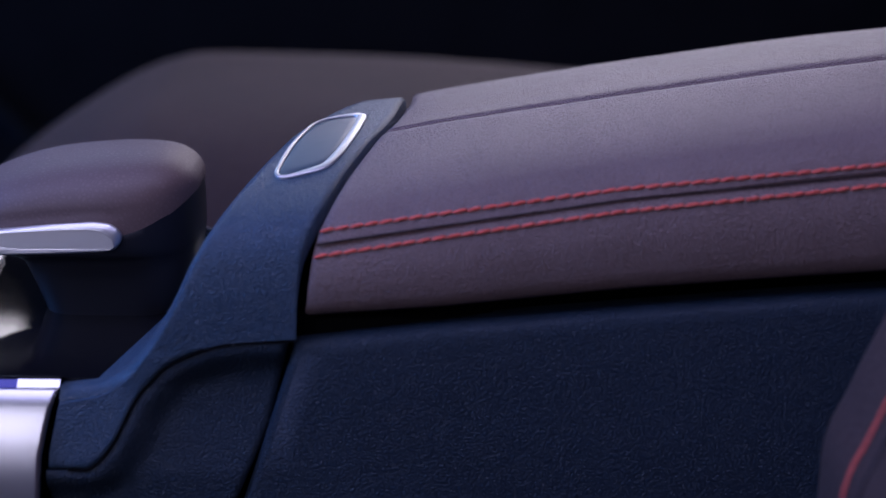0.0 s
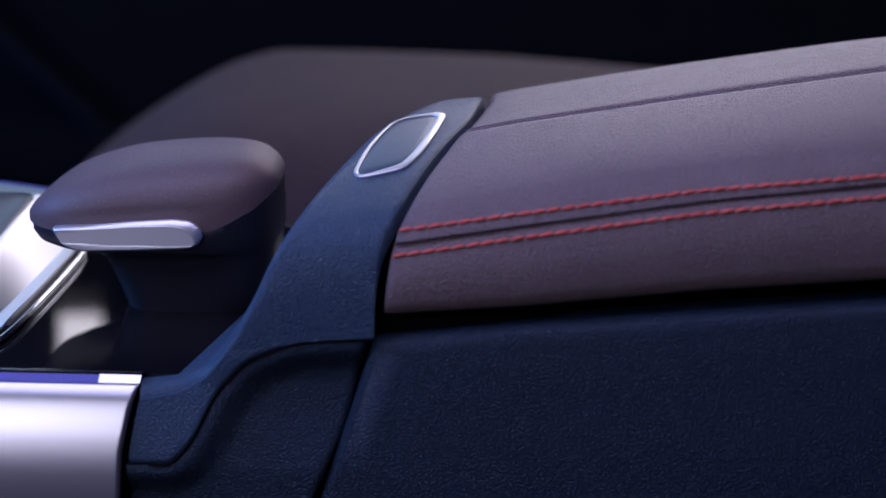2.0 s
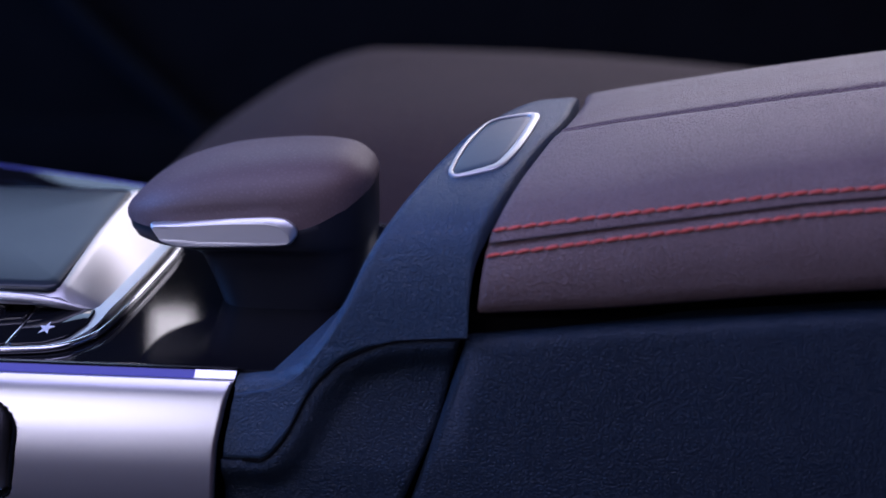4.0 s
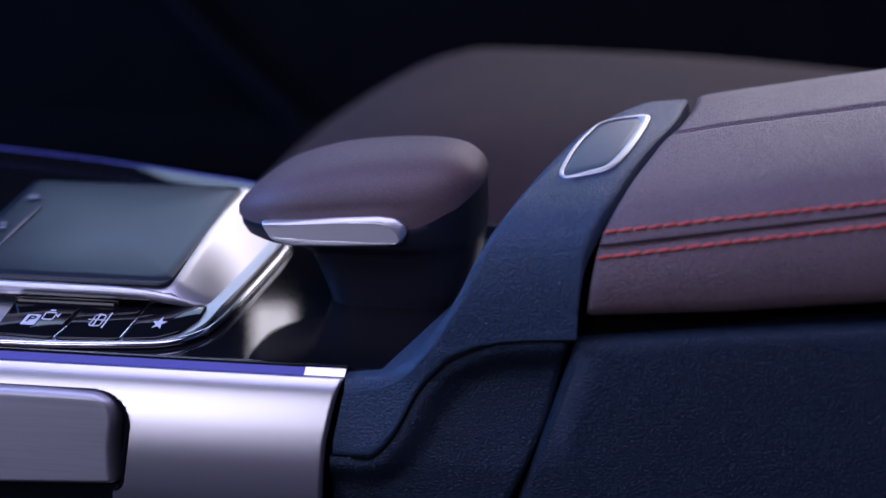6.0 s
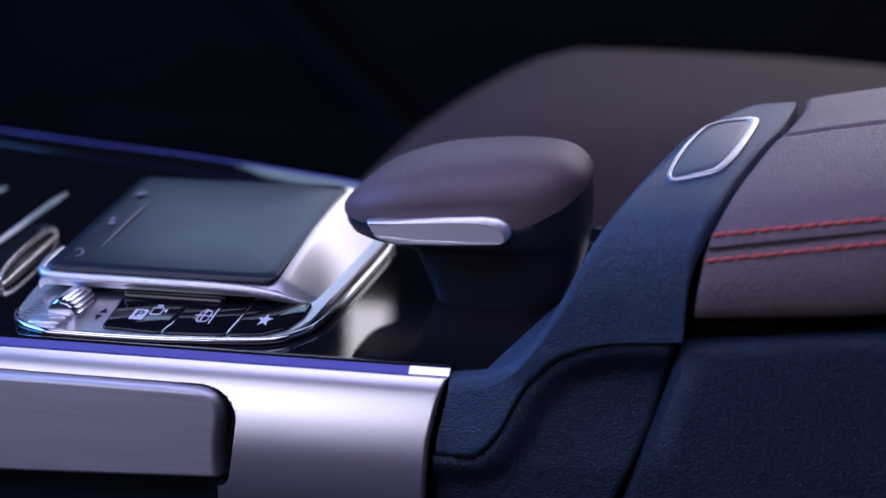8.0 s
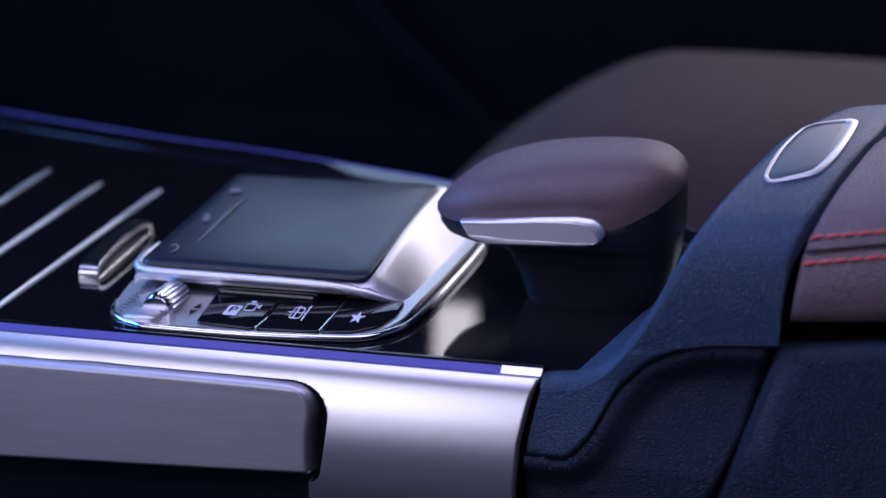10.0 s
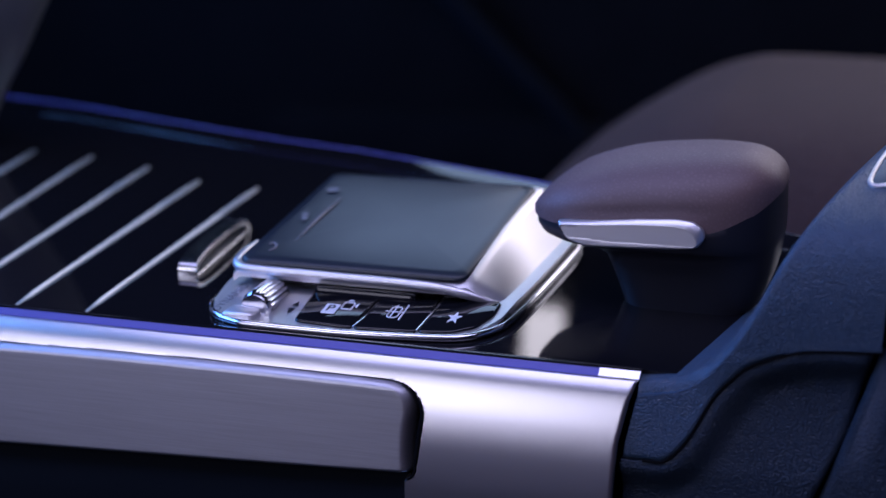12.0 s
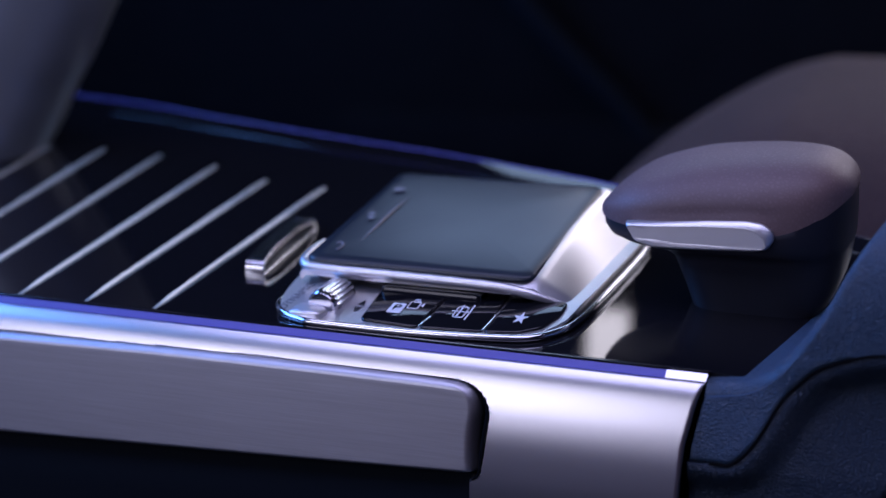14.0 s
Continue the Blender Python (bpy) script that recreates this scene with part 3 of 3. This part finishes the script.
def pad_z(y):
    return interp(y, [(0.02, 0.0122), (0.036, 0.0140), (0.06, 0.0176), (0.0885, 0.0208), (0.1126, 0.0228), (0.138, 0.0238)])


rows = []
for j, v in enumerate(np.linspace(0, 1, 26)):
    row = []
    y_n = 0.0362
    for u in np.linspace(0, 1, 50):
        x = -0.1685 + u * 0.1105
        yy = y_n + max(0, (x + 0.085) / 0.024) ** 2 * 0.0050
        y = yy + (0.142 - yy) * v
        top = pad_z(y) - 0.0006
        s = min(max((x + 0.0740) / 0.0160, 0), 1)
        z = top + (0.0030 - top) * (s if s > 0.08 else s * s / 0.16 + 0.04 * (s / 0.08))
        near = max(0, 1 - (y - yy) / 0.0024)
        z -= 0.0020 * near**2.2
        side = max(0, 1 - (x + 0.1685) / 0.002)
        row.append((x, y, z - 0.0022 * side**2))
    rows.append(row)
part("palm_body", sheet(rows, (0, 0.0006, -0.0030)), SATIN, unit, "satin silver body sloping down beside the pad", 60)
lip = smooth_curve([(-0.1685, 0.060, 0.0160), (-0.1690, 0.046, 0.0138), (-0.1672, 0.0385, 0.0126), (-0.160, 0.0362, 0.0121), (-0.13, 0.0358, 0.0120), (-0.10, 0.0358, 0.0118), (-0.086, 0.0362, 0.0112), (-0.076, 0.0374, 0.0094), (-0.068, 0.0396, 0.0068), (-0.0605, 0.0428, 0.0040)], 70)
part("palm_lip", tube(lip, lambda u: 0.0019 * min(1, 0.3 + 8 * u, 0.35 + 3.2 * (1 - u)), 12), SATIN, unit, "rounded silver lip in front of the pad")
part("palm_foot", box(-0.1655, -0.0760, 0.0420, 0.138, 0.0015, 0.0095, 0.004), BLACK, unit, "black foot below the pad")
rows = []
PADO = rounded(-0.1668, -0.0745, 0.0378, 0.1385, 0.0045, 6)
mid = np.array((-0.12, 0.088))
for s, dz in ((1.0, -0.0006), (0.999, 0.0004), (0.985, 0.0010), (0.9, 0.0012), (0.7, 0.0013), (0.4, 0.0013), (0.02, 0.0013)):
    rows.append([(*(mid + (np.array(p) - mid) * s), pad_z(float((mid + (np.array(p) - mid) * s)[1])) + dz) for p in PADO])
pad = part("pad", loft(rows), PAD, unit, "satin black touch surface", 60)
on_pad = lambda u, v, h: (u, v, pad_z(v) + 0.0014 + h)


def disc(cx, cy, r, n=16):
    return [(cx + r * math.cos(2 * math.pi * k / n), cy + r * math.sin(2 * math.pi * k / n)) for k in range(n)]


def mark(name, o, put, mat=None, parent=None, h=0.0002):
    bm_ = bmesh.new()
    bm_.faces.new([bm_.verts.new(put(u, v, h)) for u, v in o])
    bm_.faces.new([bm_.verts.new(put(u, v, h - 0.0001)) for u, v in o][::-1])
    return part(name, bm_, mat or MARK, parent or unit)


mark("home_mark", disc(-0.1572, 0.1126, 0.0026), on_pad, GREY_MARK, pad)
mark("dot_mark", disc(-0.1574, 0.0826, 0.0015), on_pad, GREY_MARK, pad)
mark("dot_mark", disc(-0.1560, 0.0785, 0.0015), on_pad, GREY_MARK, pad)
part("back_mark", tube([on_pad(-0.1588 + 0.0020 * math.cos(a) + 0.001, 0.0490 + 0.0034 * math.sin(a), 0.0001) for a in np.linspace(-1.2, 2.4, 10)], 0.0005, 5), GREY_MARK, pad)
part("groove_mark", tube([on_pad(-0.1505 + 0.0006 * q, 0.056 + 0.048 * q, -0.0001) for q in np.linspace(0, 1, 12)], lambda u: 0.00045 * (0.3 + math.sin(math.pi * u)), 5), GREY_MARK, pad, "fine ridge on the pad")

# black buttons along the near edge
tilt_put = lambda u, v, h: (u, v, h + lean_z(v))
BUTTONS = {}
for nm, pts in (("camera_button", [(-0.1325, 0.0110), (-0.1095, 0.0095), (-0.1078, 0.0270), (-0.1068, 0.0430), (-0.1345, 0.0430)]),
                ("assist_button", [(-0.1088, 0.0095), (-0.0852, 0.0112), (-0.0842, 0.0285), (-0.0846, 0.0430), (-0.1062, 0.0430), (-0.1070, 0.0270)]),
                ("favourite_button", [(-0.0845, 0.0113), (-0.0725, 0.0132), (-0.0650, 0.0190), (-0.0612, 0.0300), (-0.0612, 0.0405), (-0.0830, 0.0400), (-0.0836, 0.0285)])):
    BUTTONS[nm] = part(nm, plate(corner_poly(pts, 0.0022), tilt_put, -0.0006, 0.0011, 0.0006), GLOSS, unit, "glossy black push button", 50)
for xa, ya, xb, yb in ((-0.1087, 0.0098, -0.1070, 0.0180), (-0.0848, 0.0116, -0.0834, 0.0300)):
    part("separator", tube([(xa, ya, lean_z(ya) + 0.0011), (xb, yb, lean_z(yb) + 0.0011)], 0.00032, 6), CHROME, unit, "fine bright line between two buttons")
part("button_ledge", box(-0.1340, -0.0930, 0.0335, 0.0425, 0.0040, 0.0080, 0.0020), GLOSS, unit, "black ledge behind the buttons")
on_btn = lambda u, v, h: (u, v, lean_z(v) + 0.0012 + h)
star = []
for k in range(10):
    a, r = math.pi / 2 + k * math.pi / 5, 0.0034 if k % 2 == 0 else 0.0014
    star.append((-0.0743 + r * math.cos(a) * 0.85, 0.0235 + r * math.sin(a) * 1.5))
mark("star_mark", star, on_btn, MARK, BUTTONS["favourite_button"])


def bar(x0, y0, x1, y1, w, owner, name="symbol_stroke"):
    a, b = Vector((x0, y0)), Vector((x1, y1))
    n = (b - a).normalized()
    s = Vector((-n.y, n.x)) * w / 2
    mark(name, [a - s, b - s, b + s, a + s], on_btn, MARK, BUTTONS[owner])


# car seen from above, with a line through it
cx, cy = -0.0970, 0.0238
o = rounded(cx - 0.0028, cx + 0.0018, cy - 0.0046, cy + 0.0046, 0.0016, 4)
part("car_symbol", ring([(u, v) for u, v in o], inset2(o, 0.0006), on_btn, -0.0002, 0.0002), MARK, BUTTONS["assist_button"])
bar(cx - 0.0040, cy, cx + 0.0030, cy, 0.0007, "assist_button")
bar(cx + 0.0030, cy - 0.0060, cx + 0.0030, cy + 0.0060, 0.0006, "assist_button")
bar(cx - 0.0008, cy - 0.0050, cx - 0.0008, cy + 0.0052, 0.0006, "assist_button")
# square with a P, and a camera
cx, cy = -0.1220, 0.0220
o = rounded(cx - 0.0027, cx + 0.0027, cy - 0.0045, cy + 0.0035, 0.0005, 2)
mark("parking_square", o, on_btn, MARK, BUTTONS["camera_button"])
o = rounded(cx + 0.0032, cx + 0.0078, cy + 0.0004, cy + 0.0064, 0.0010, 3)
part("camera_symbol", ring(o, inset2(o, 0.0006), on_btn, -0.0002, 0.0002), MARK, BUTTONS["camera_button"])
bar(cx + 0.0044, cy + 0.0074, cx + 0.0066, cy + 0.0074, 0.0010, "camera_button")
mark("lens_mark", [(cx + 0.0080, cy + 0.0036), (cx + 0.0094, cy + 0.0018), (cx + 0.0094, cy + 0.0056)], on_btn, MARK, BUTTONS["camera_button"])



def lettering(text, size, m, mat, parent, name):
    cu = bpy.data.curves.new(name, "FONT")
    cu.body, cu.size, cu.align_x, cu.align_y, cu.extrude = text, size, "CENTER", "CENTER", 0.00005
    tmp = bpy.data.objects.new(name, cu)
    scene.collection.objects.link(tmp)
    bpy.context.view_layer.update()
    me = bpy.data.meshes.new_from_object(tmp.evaluated_get(bpy.context.evaluated_depsgraph_get()))
    bpy.data.objects.remove(tmp)
    me.materials.clear()
    me.materials.append(mat)
    ob = new(name, me)
    ob.parent = parent
    ob.matrix_local = m
    return ob


lettering("P", 0.0065, pose(cx, cy - 0.0004, lean_z(cy) + 0.0015, 7.4, 0, 0), GAP, BUTTONS["camera_button"], "letter_p")

# knurled thumb wheel in the silver field
rows = []
for k in range(15):
    q = k / 14
    y = 0.0150 + 0.0200 * q
    end = 0.84 if k in (0, 14) else 0.96 if k in (1, 13) else 1.0
    ring_ = []
    for j in range(160):
        a = 2 * math.pi * j / 160
        r = 0.0066 * end
        if a < 1.55 or a > 5.6:
            r -= (0.0009 * (0.5 + 0.5 * math.cos(a * 20)) + 0.0002) if 1 < k < 13 else 0.0003
        ring_.append((-0.1498 + r * math.cos(a), y, 0.0038 + r * math.sin(a)))
    rows.append(ring_)
part("thumb_wheel", loft(rows), CHROME, unit, "knurled chrome thumb wheel", 60)
tab = corner_poly([(-0.1612, 0.0082), (-0.1478, 0.0076), (-0.1462, 0.0142), (-0.1592, 0.0150)], 0.0022, 5)
part("wheel_tab", plate(tab, lambda u, v, h: (u, v, h + lean_z(v) + 0.0020 * math.sin(math.pi * min(max((u + 0.1615) / 0.0155, 0), 1))), -0.002, 0.0016, 0.0008), SATIN, unit, "rounded chrome tab before the thumb wheel", 60)
plate_put = lambda u, v, h: (u, v, lean_z(v) + 0.0001 + h)
mark("arrow_mark", [(-0.1386, 0.0232), (-0.1358, 0.0232), (-0.1370, 0.0272)], plate_put, BLACK)
mark("arrow_mark", [(-0.1390, 0.0212), (-0.1376, 0.0172), (-0.1362, 0.0212)], plate_put, BLACK)
lettering("DYNAMIC", 0.0052, pose(-0.1645, 0.0250, 0.0038, 7.4, 0, 0) @ pose(0, 0, 0, 0, 0, 84), GREY_MARK, unit, "wheel_lettering")

# ---- roller switch beside the touchpad ----
roller = thing("roller_switch", "raised chrome roller switch on the glossy deck", "switch")
side = [(0.0560, 0.0), (0.0565, 0.0035), (0.0600, 0.0058), (0.072, 0.0072), (0.092, 0.0076), (0.112, 0.0070), (0.122, 0.0054), (0.1265, 0.0026), (0.127, 0.0)]
side = [tuple(p) for p in smooth_curve(side, 30)]
put = lambda u, v, h: (-0.2015 + h - 0.12 * (u - 0.08), u, v - 0.0004)
o = side[::-1]
part("hoop", ring(o, [(u + (0.08 - u) * 0.06, max(v - 0.0022, 0.0004)) for u, v in o], put, -0.0042, 0.0040), CHROME, roller, "polished chrome hoop")
part("roller", plate([(u + (0.08 - u) * 0.05, v * 0.86) for u, v in o], put, -0.0034, 0.0026, 0.0010), PAD, roller, "dark satin roller face", 50)

# ---- hand rest ----
rest = thing("hand_rest", "brown leather topped hand rest on a black stem", "hand rest")
ZTOP = smooth_curve([(-0.0600, 0.0340), (-0.0565, 0.0385), (-0.0490, 0.0445), (-0.0400, 0.0492), (-0.0220, 0.0545), (0.000, 0.0572), (0.016, 0.0576), (0.0255, 0.0562), (0.0315, 0.0528), (0.0342, 0.0495), (0.0350, 0.0470)], 60)
Y0, Y1 = 0.0560, 0.1260


def rest_half(x):
    """How far the top reaches to the near and the far side at x."""
    u = (x + 0.0125) / 0.0478
    return max(0.0, 1 - abs(u) ** (3.4 if u < 0 else 3.0)) ** (1 / 2.4)


def rest_base(x):
    """The lower edge of the leather, which climbs towards the rear."""
    return 0.0333 + 0.0130 * min(max((x - 0.008) / 0.027, 0), 1) ** 1.7


rows = []
for x, zt in smooth_curve([tuple(p) for p in ZTOP], 80):
    row = []
    hw = max(rest_half(x), 0.02) * (Y1 - Y0) / 2
    yc = (Y0 + Y1) / 2
    base = rest_base(x)
    for k in range(57):
        v = -1 + 2 * k / 56
        ang = v * math.pi / 2
        sy = math.copysign(abs(math.sin(ang)) ** 0.70, v)
        cz = math.cos(ang) ** 0.62 if abs(v) < 1 else 0
        z = base + max(zt - base, 0.0002) * cz
        # the fold above the accent
        fold = math.exp(-((z - base - 0.0085 + 0.10 * abs(x)) / 0.0016) ** 2) * min(max((x + 0.046) / 0.02, 0), 1) * min(max((0.018 - x) / 0.012, 0), 1)
        row.append((x, yc + hw * sy + (0.0005 * fold if v < -0.2 else 0), z - (0.0005 * fold if v < -0.2 else 0)))
    rows.append(row)
part("leather_top", sheet(rows, (0, 0, -0.0012)), SMOOTH_LEATHER, rest, "smooth brown leather top", 70)

def oval(cx, cy, hx, hy, p, q, z, n=72):
    """A squarish oval at height z."""
    out = []
    for k in range(n):
        a = 2 * math.pi * k / n
        u = math.copysign(abs(math.cos(a)) ** (2 / p), math.cos(a))
        v = math.copysign(max(0, 1 - abs(u) ** p) ** (1 / q), math.sin(a))
        out.append((cx + hx * u, cy + hy * v, z))
    return out


def rest_ring(z, x0, x1, y0, y1, p, q, climb=0.0):
    """One level of the body between x0..x1 and y0..y1; climb: how much of the leather's rise it follows."""
    o = oval((x0 + x1) / 2, (y0 + y1) / 2, (x1 - x0) / 2, (y1 - y0) / 2, p, q, z, 96)
    return [(x, y, h + climb * (rest_base(x) - 0.0333)) for x, y, h in o]


RINGS = [(0.0345, -0.050, 0.026, 0.064, 0.118, 3.0, 2.4, 1.0), (0.0336, -0.0580, 0.0338, 0.0572, 0.1248, 3.2, 2.4, 1.0), (0.0328, -0.0592, 0.0347, 0.0562, 0.1258, 3.2, 2.4, 1.0), (0.0310, -0.0592, 0.0350, 0.0560, 0.1260, 3.2, 2.5, 0.5), (0.0285, -0.0588, 0.0349, 0.0561, 0.1258, 3.2, 2.6, 0.0),
         (0.0262, -0.0568, 0.0346, 0.0566, 0.1255, 3.2, 2.8, 0.0), (0.0246, -0.0525, 0.0343, 0.0578, 0.1250, 3.3, 3.0, 0.0), (0.0234, -0.0450, 0.0339, 0.0598, 0.1245, 3.5, 3.2, 0.0), (0.0220, -0.0368, 0.0335, 0.0620, 0.1240, 3.8, 3.6, 0.0), (0.0190, -0.0312, 0.0330, 0.0634, 0.1235, 4.2, 4.0, 0.0),
         (0.0140, -0.0288, 0.0322, 0.0642, 0.1230, 4.6, 4.2, 0.0), (0.0080, -0.0264, 0.0306, 0.0650, 0.1225, 4.6, 4.2, 0.0), (0.0030, -0.0246, 0.0284, 0.0656, 0.1222, 4.6, 4.2, 0.0), (-0.0004, -0.0234, 0.0262, 0.0660, 0.1220, 4.6, 4.2, 0.0)]
part("stem", loft([rest_ring(*r) for r in RINGS]), BLACK, rest, "soft black plastic stem", 50)

SLOT = corner_poly([(-0.0448, 0.0345), (-0.0300, 0.0358), (-0.0150, 0.0374), (0.0000, 0.0384), (0.0062, 0.0377), (0.0098, 0.0352), (0.0106, 0.0318), (0.0082, 0.0281), (0.0030, 0.0271), (-0.0150, 0.0262), (-0.0340, 0.0257), (-0.0405, 0.0276)], 0.0016, 5)
put = lambda u, v, h: (u, 0.0562 - h + 0.9 * max(0, (-0.034 - u)) ** 1.5, v)


def slot_inner(q):
    """The accent's outline drawn in by q, most along its upper edge and rear end."""
    return [(u - q * 0.0026 * min(max((u + 0.010) / 0.020, 0), 1) + q * 0.0012 * min(max((-0.030 - u) / 0.014, 0), 1),
             v - q * (0.0009 + 0.0017 * min(max((u + 0.045) / 0.05, 0), 1)) * min(max((v - 0.0285) / 0.004, 0), 1) + q * 0.0012 * min(max((0.0290 - v) / 0.002, 0), 1)) for u, v in SLOT]


rows = [[put(u, v, h) for u, v in o] for o, h in ((SLOT, -0.0015), (SLOT, 0.0004), (slot_inner(0.12), 0.0009), (slot_inner(0.5), 0.0018), (slot_inner(0.88), 0.0024), (slot_inner(1.0), 0.0024), (slot_inner(1.08), 0.0019))]
part("accent_frame", loft(rows, False), SATIN, rest, "bright silver frame of the accent", 60)
rows = []
core = np.array(slot_inner(1.05))
for q in (1.0, 0.97, 0.9, 0.8, 0.6, 0.3, 0.02):
    o = np.array((-0.016, 0.0309)) + (core - np.array((-0.016, 0.0309))) * q
    rows.append([put(u, v, 0.0020 - 0.0004 * (1 - q) + 0.0006 * min(max((0.0300 - v) / 0.001, 0), 1)) for u, v in o])
part("accent_inlay", loft(rows), SATIN, rest, "satin silver inlay", 50)

# ---- seats ----
def seat_cushion(name, label, x_of, y0, y1, z_top, zlow, x_end, mat, n=30):
    rows_ = []
    for k in range(n + 1):
        y = y0 + (y1 - y0) * k / n
        v = 2 * k / n - 1
        f = max(0, 1 - abs(v) ** 4) ** 0.5
        row_ = []
        for x, z in x_of:
            row_.append((x + (1 - f) * 0.03, y, zlow + (z - zlow) * (0.55 + 0.45 * f) + z_top(v)))
        rows_.append(row_)
    return rows_


far_seat = thing("passenger_seat", "brown leather front passenger seat behind the console", "car seat")
FS = smooth_curve([(-0.175, -0.20), (-0.180, -0.10), (-0.160, -0.064), (-0.128, -0.0326), (-0.078, 0.0003), (-0.0454, 0.0135), (-0.0165, 0.0165), (0.083, 0.0150), (0.148, 0.0115), (0.30, 0.000), (0.48, -0.012)], 60)
part("cushion", sheet(seat_cushion("cushion", "", FS, 0.25, 0.66, lambda v: -0.010 * v * v, -0.278, 0.5, SHADED_LEATHER), (0, 0, -0.10)), SHADED_LEATHER, far_seat, "brown leather seat cushion", 70)
part("backrest", box(0.46, 0.62, 0.28, 0.70, -0.05, 0.55, 0.05, 6), SHADED_LEATHER, far_seat, "brown leather backrest")
part("seat_base", box(-0.12, 0.55, 0.30, 0.62, -0.36, -0.16, 0.03, 4), BLACK, far_seat, "dark seat base")

near_seat = thing("driver_seat", "brown leather driver seat bolster with red stitching", "car seat")
NS = smooth_curve([(0.126 + (x - 0.126) * 1.42, 0.2015 + (z - 0.2015) * 1.42) for x, z in ((0.245, -0.16), (0.213, -0.06), (0.2015, 0.02), (0.2002, 0.0550), (0.2011, 0.0653), (0.2040, 0.0727), (0.2068, 0.0801), (0.2106, 0.0892), (0.2135, 0.0945), (0.224, 0.110), (0.245, 0.132), (0.29, 0.155), (0.36, 0.17), (0.46, 0.175))], 90)


def bolster(v, k):
    f = max(0, 1 - abs(v) ** 2.6) ** 0.5
    x, z = NS[k]
    return Vector((x + 0.006 + (1 - f) * 0.035, -0.076 + 0.056 * v, z - (1 - f) * 0.02))


part("bolster", sheet([[bolster(2 * j / 36 - 1, k) for k in range(90)] for j in range(37)], (0.06, 0, -0.03)), SHADED_LEATHER, near_seat, "grained brown leather side bolster", 70)
line = smooth_curve([bolster(-0.20, k) for k in range(10, 80)], 220)
for k in range(0, 214, 3):
    a, b = Vector(line[k]), Vector(line[k + 2])
    part("stitch", tube([a, a.lerp(b, 0.5) + Vector((-0.0006, -0.0006, 0)), b], 0.0006, 6), THREAD, near_seat)
part("seam", tube([bolster(-0.36, k) + Vector((0.0004, 0.0002, 0)) for k in range(10, 80)], 0.0013, 6), DARK_THREAD, near_seat, "dark seam of the bolster")
part("cushion", box(0.28, 0.75, -0.55, -0.06, -0.30, -0.06, 0.04, 5), SHADED_LEATHER, near_seat, "brown leather seat cushion")
part("seat_base", box(0.28, 0.70, -0.52, -0.16, -0.36, -0.28, 0.03, 4), BLACK, near_seat, "dark seat base")


# ---- far door and dash ----
stack = thing("dash_column", "dark dashboard column above the deck with grey trim", "dashboard")
part("column", box(-0.85, -0.66, 0.02, 0.40, -0.002, 0.30, 0.04, 6), BLACK, stack, "black dashboard column")
path = smooth_curve([(-0.498, 0.205, -0.02), (-0.468, 0.212, 0.005), (-0.447, 0.220, 0.037), (-0.435, 0.222, 0.058), (-0.420, 0.224, 0.083), (-0.405, 0.228, 0.12), (-0.405, 0.24, 0.19)], 30)
part("column_trim", tube(path, 0.050, 18), STITCH_GREY, stack, "grey trim bow of the column")

door = thing("passenger_door_trim", "dark blue door trim with a slanting pull rail", "door trim")
part("pull_rail", tube(smooth_curve([(-0.45, 1.0, 0.03), (-0.40, 1.0, -0.026), (-0.344, 1.0, -0.083), (-0.294, 1.0, -0.130), (-0.24, 1.0, -0.19)], 20), 0.012, 10), DOOR_RAIL, door, "dark satin pull rail")
part("door_ledge", box(-0.60, 0.70, 0.985, 1.05, -0.20, -0.15, 0.015, 4), DOOR, door, "dark padded ledge")
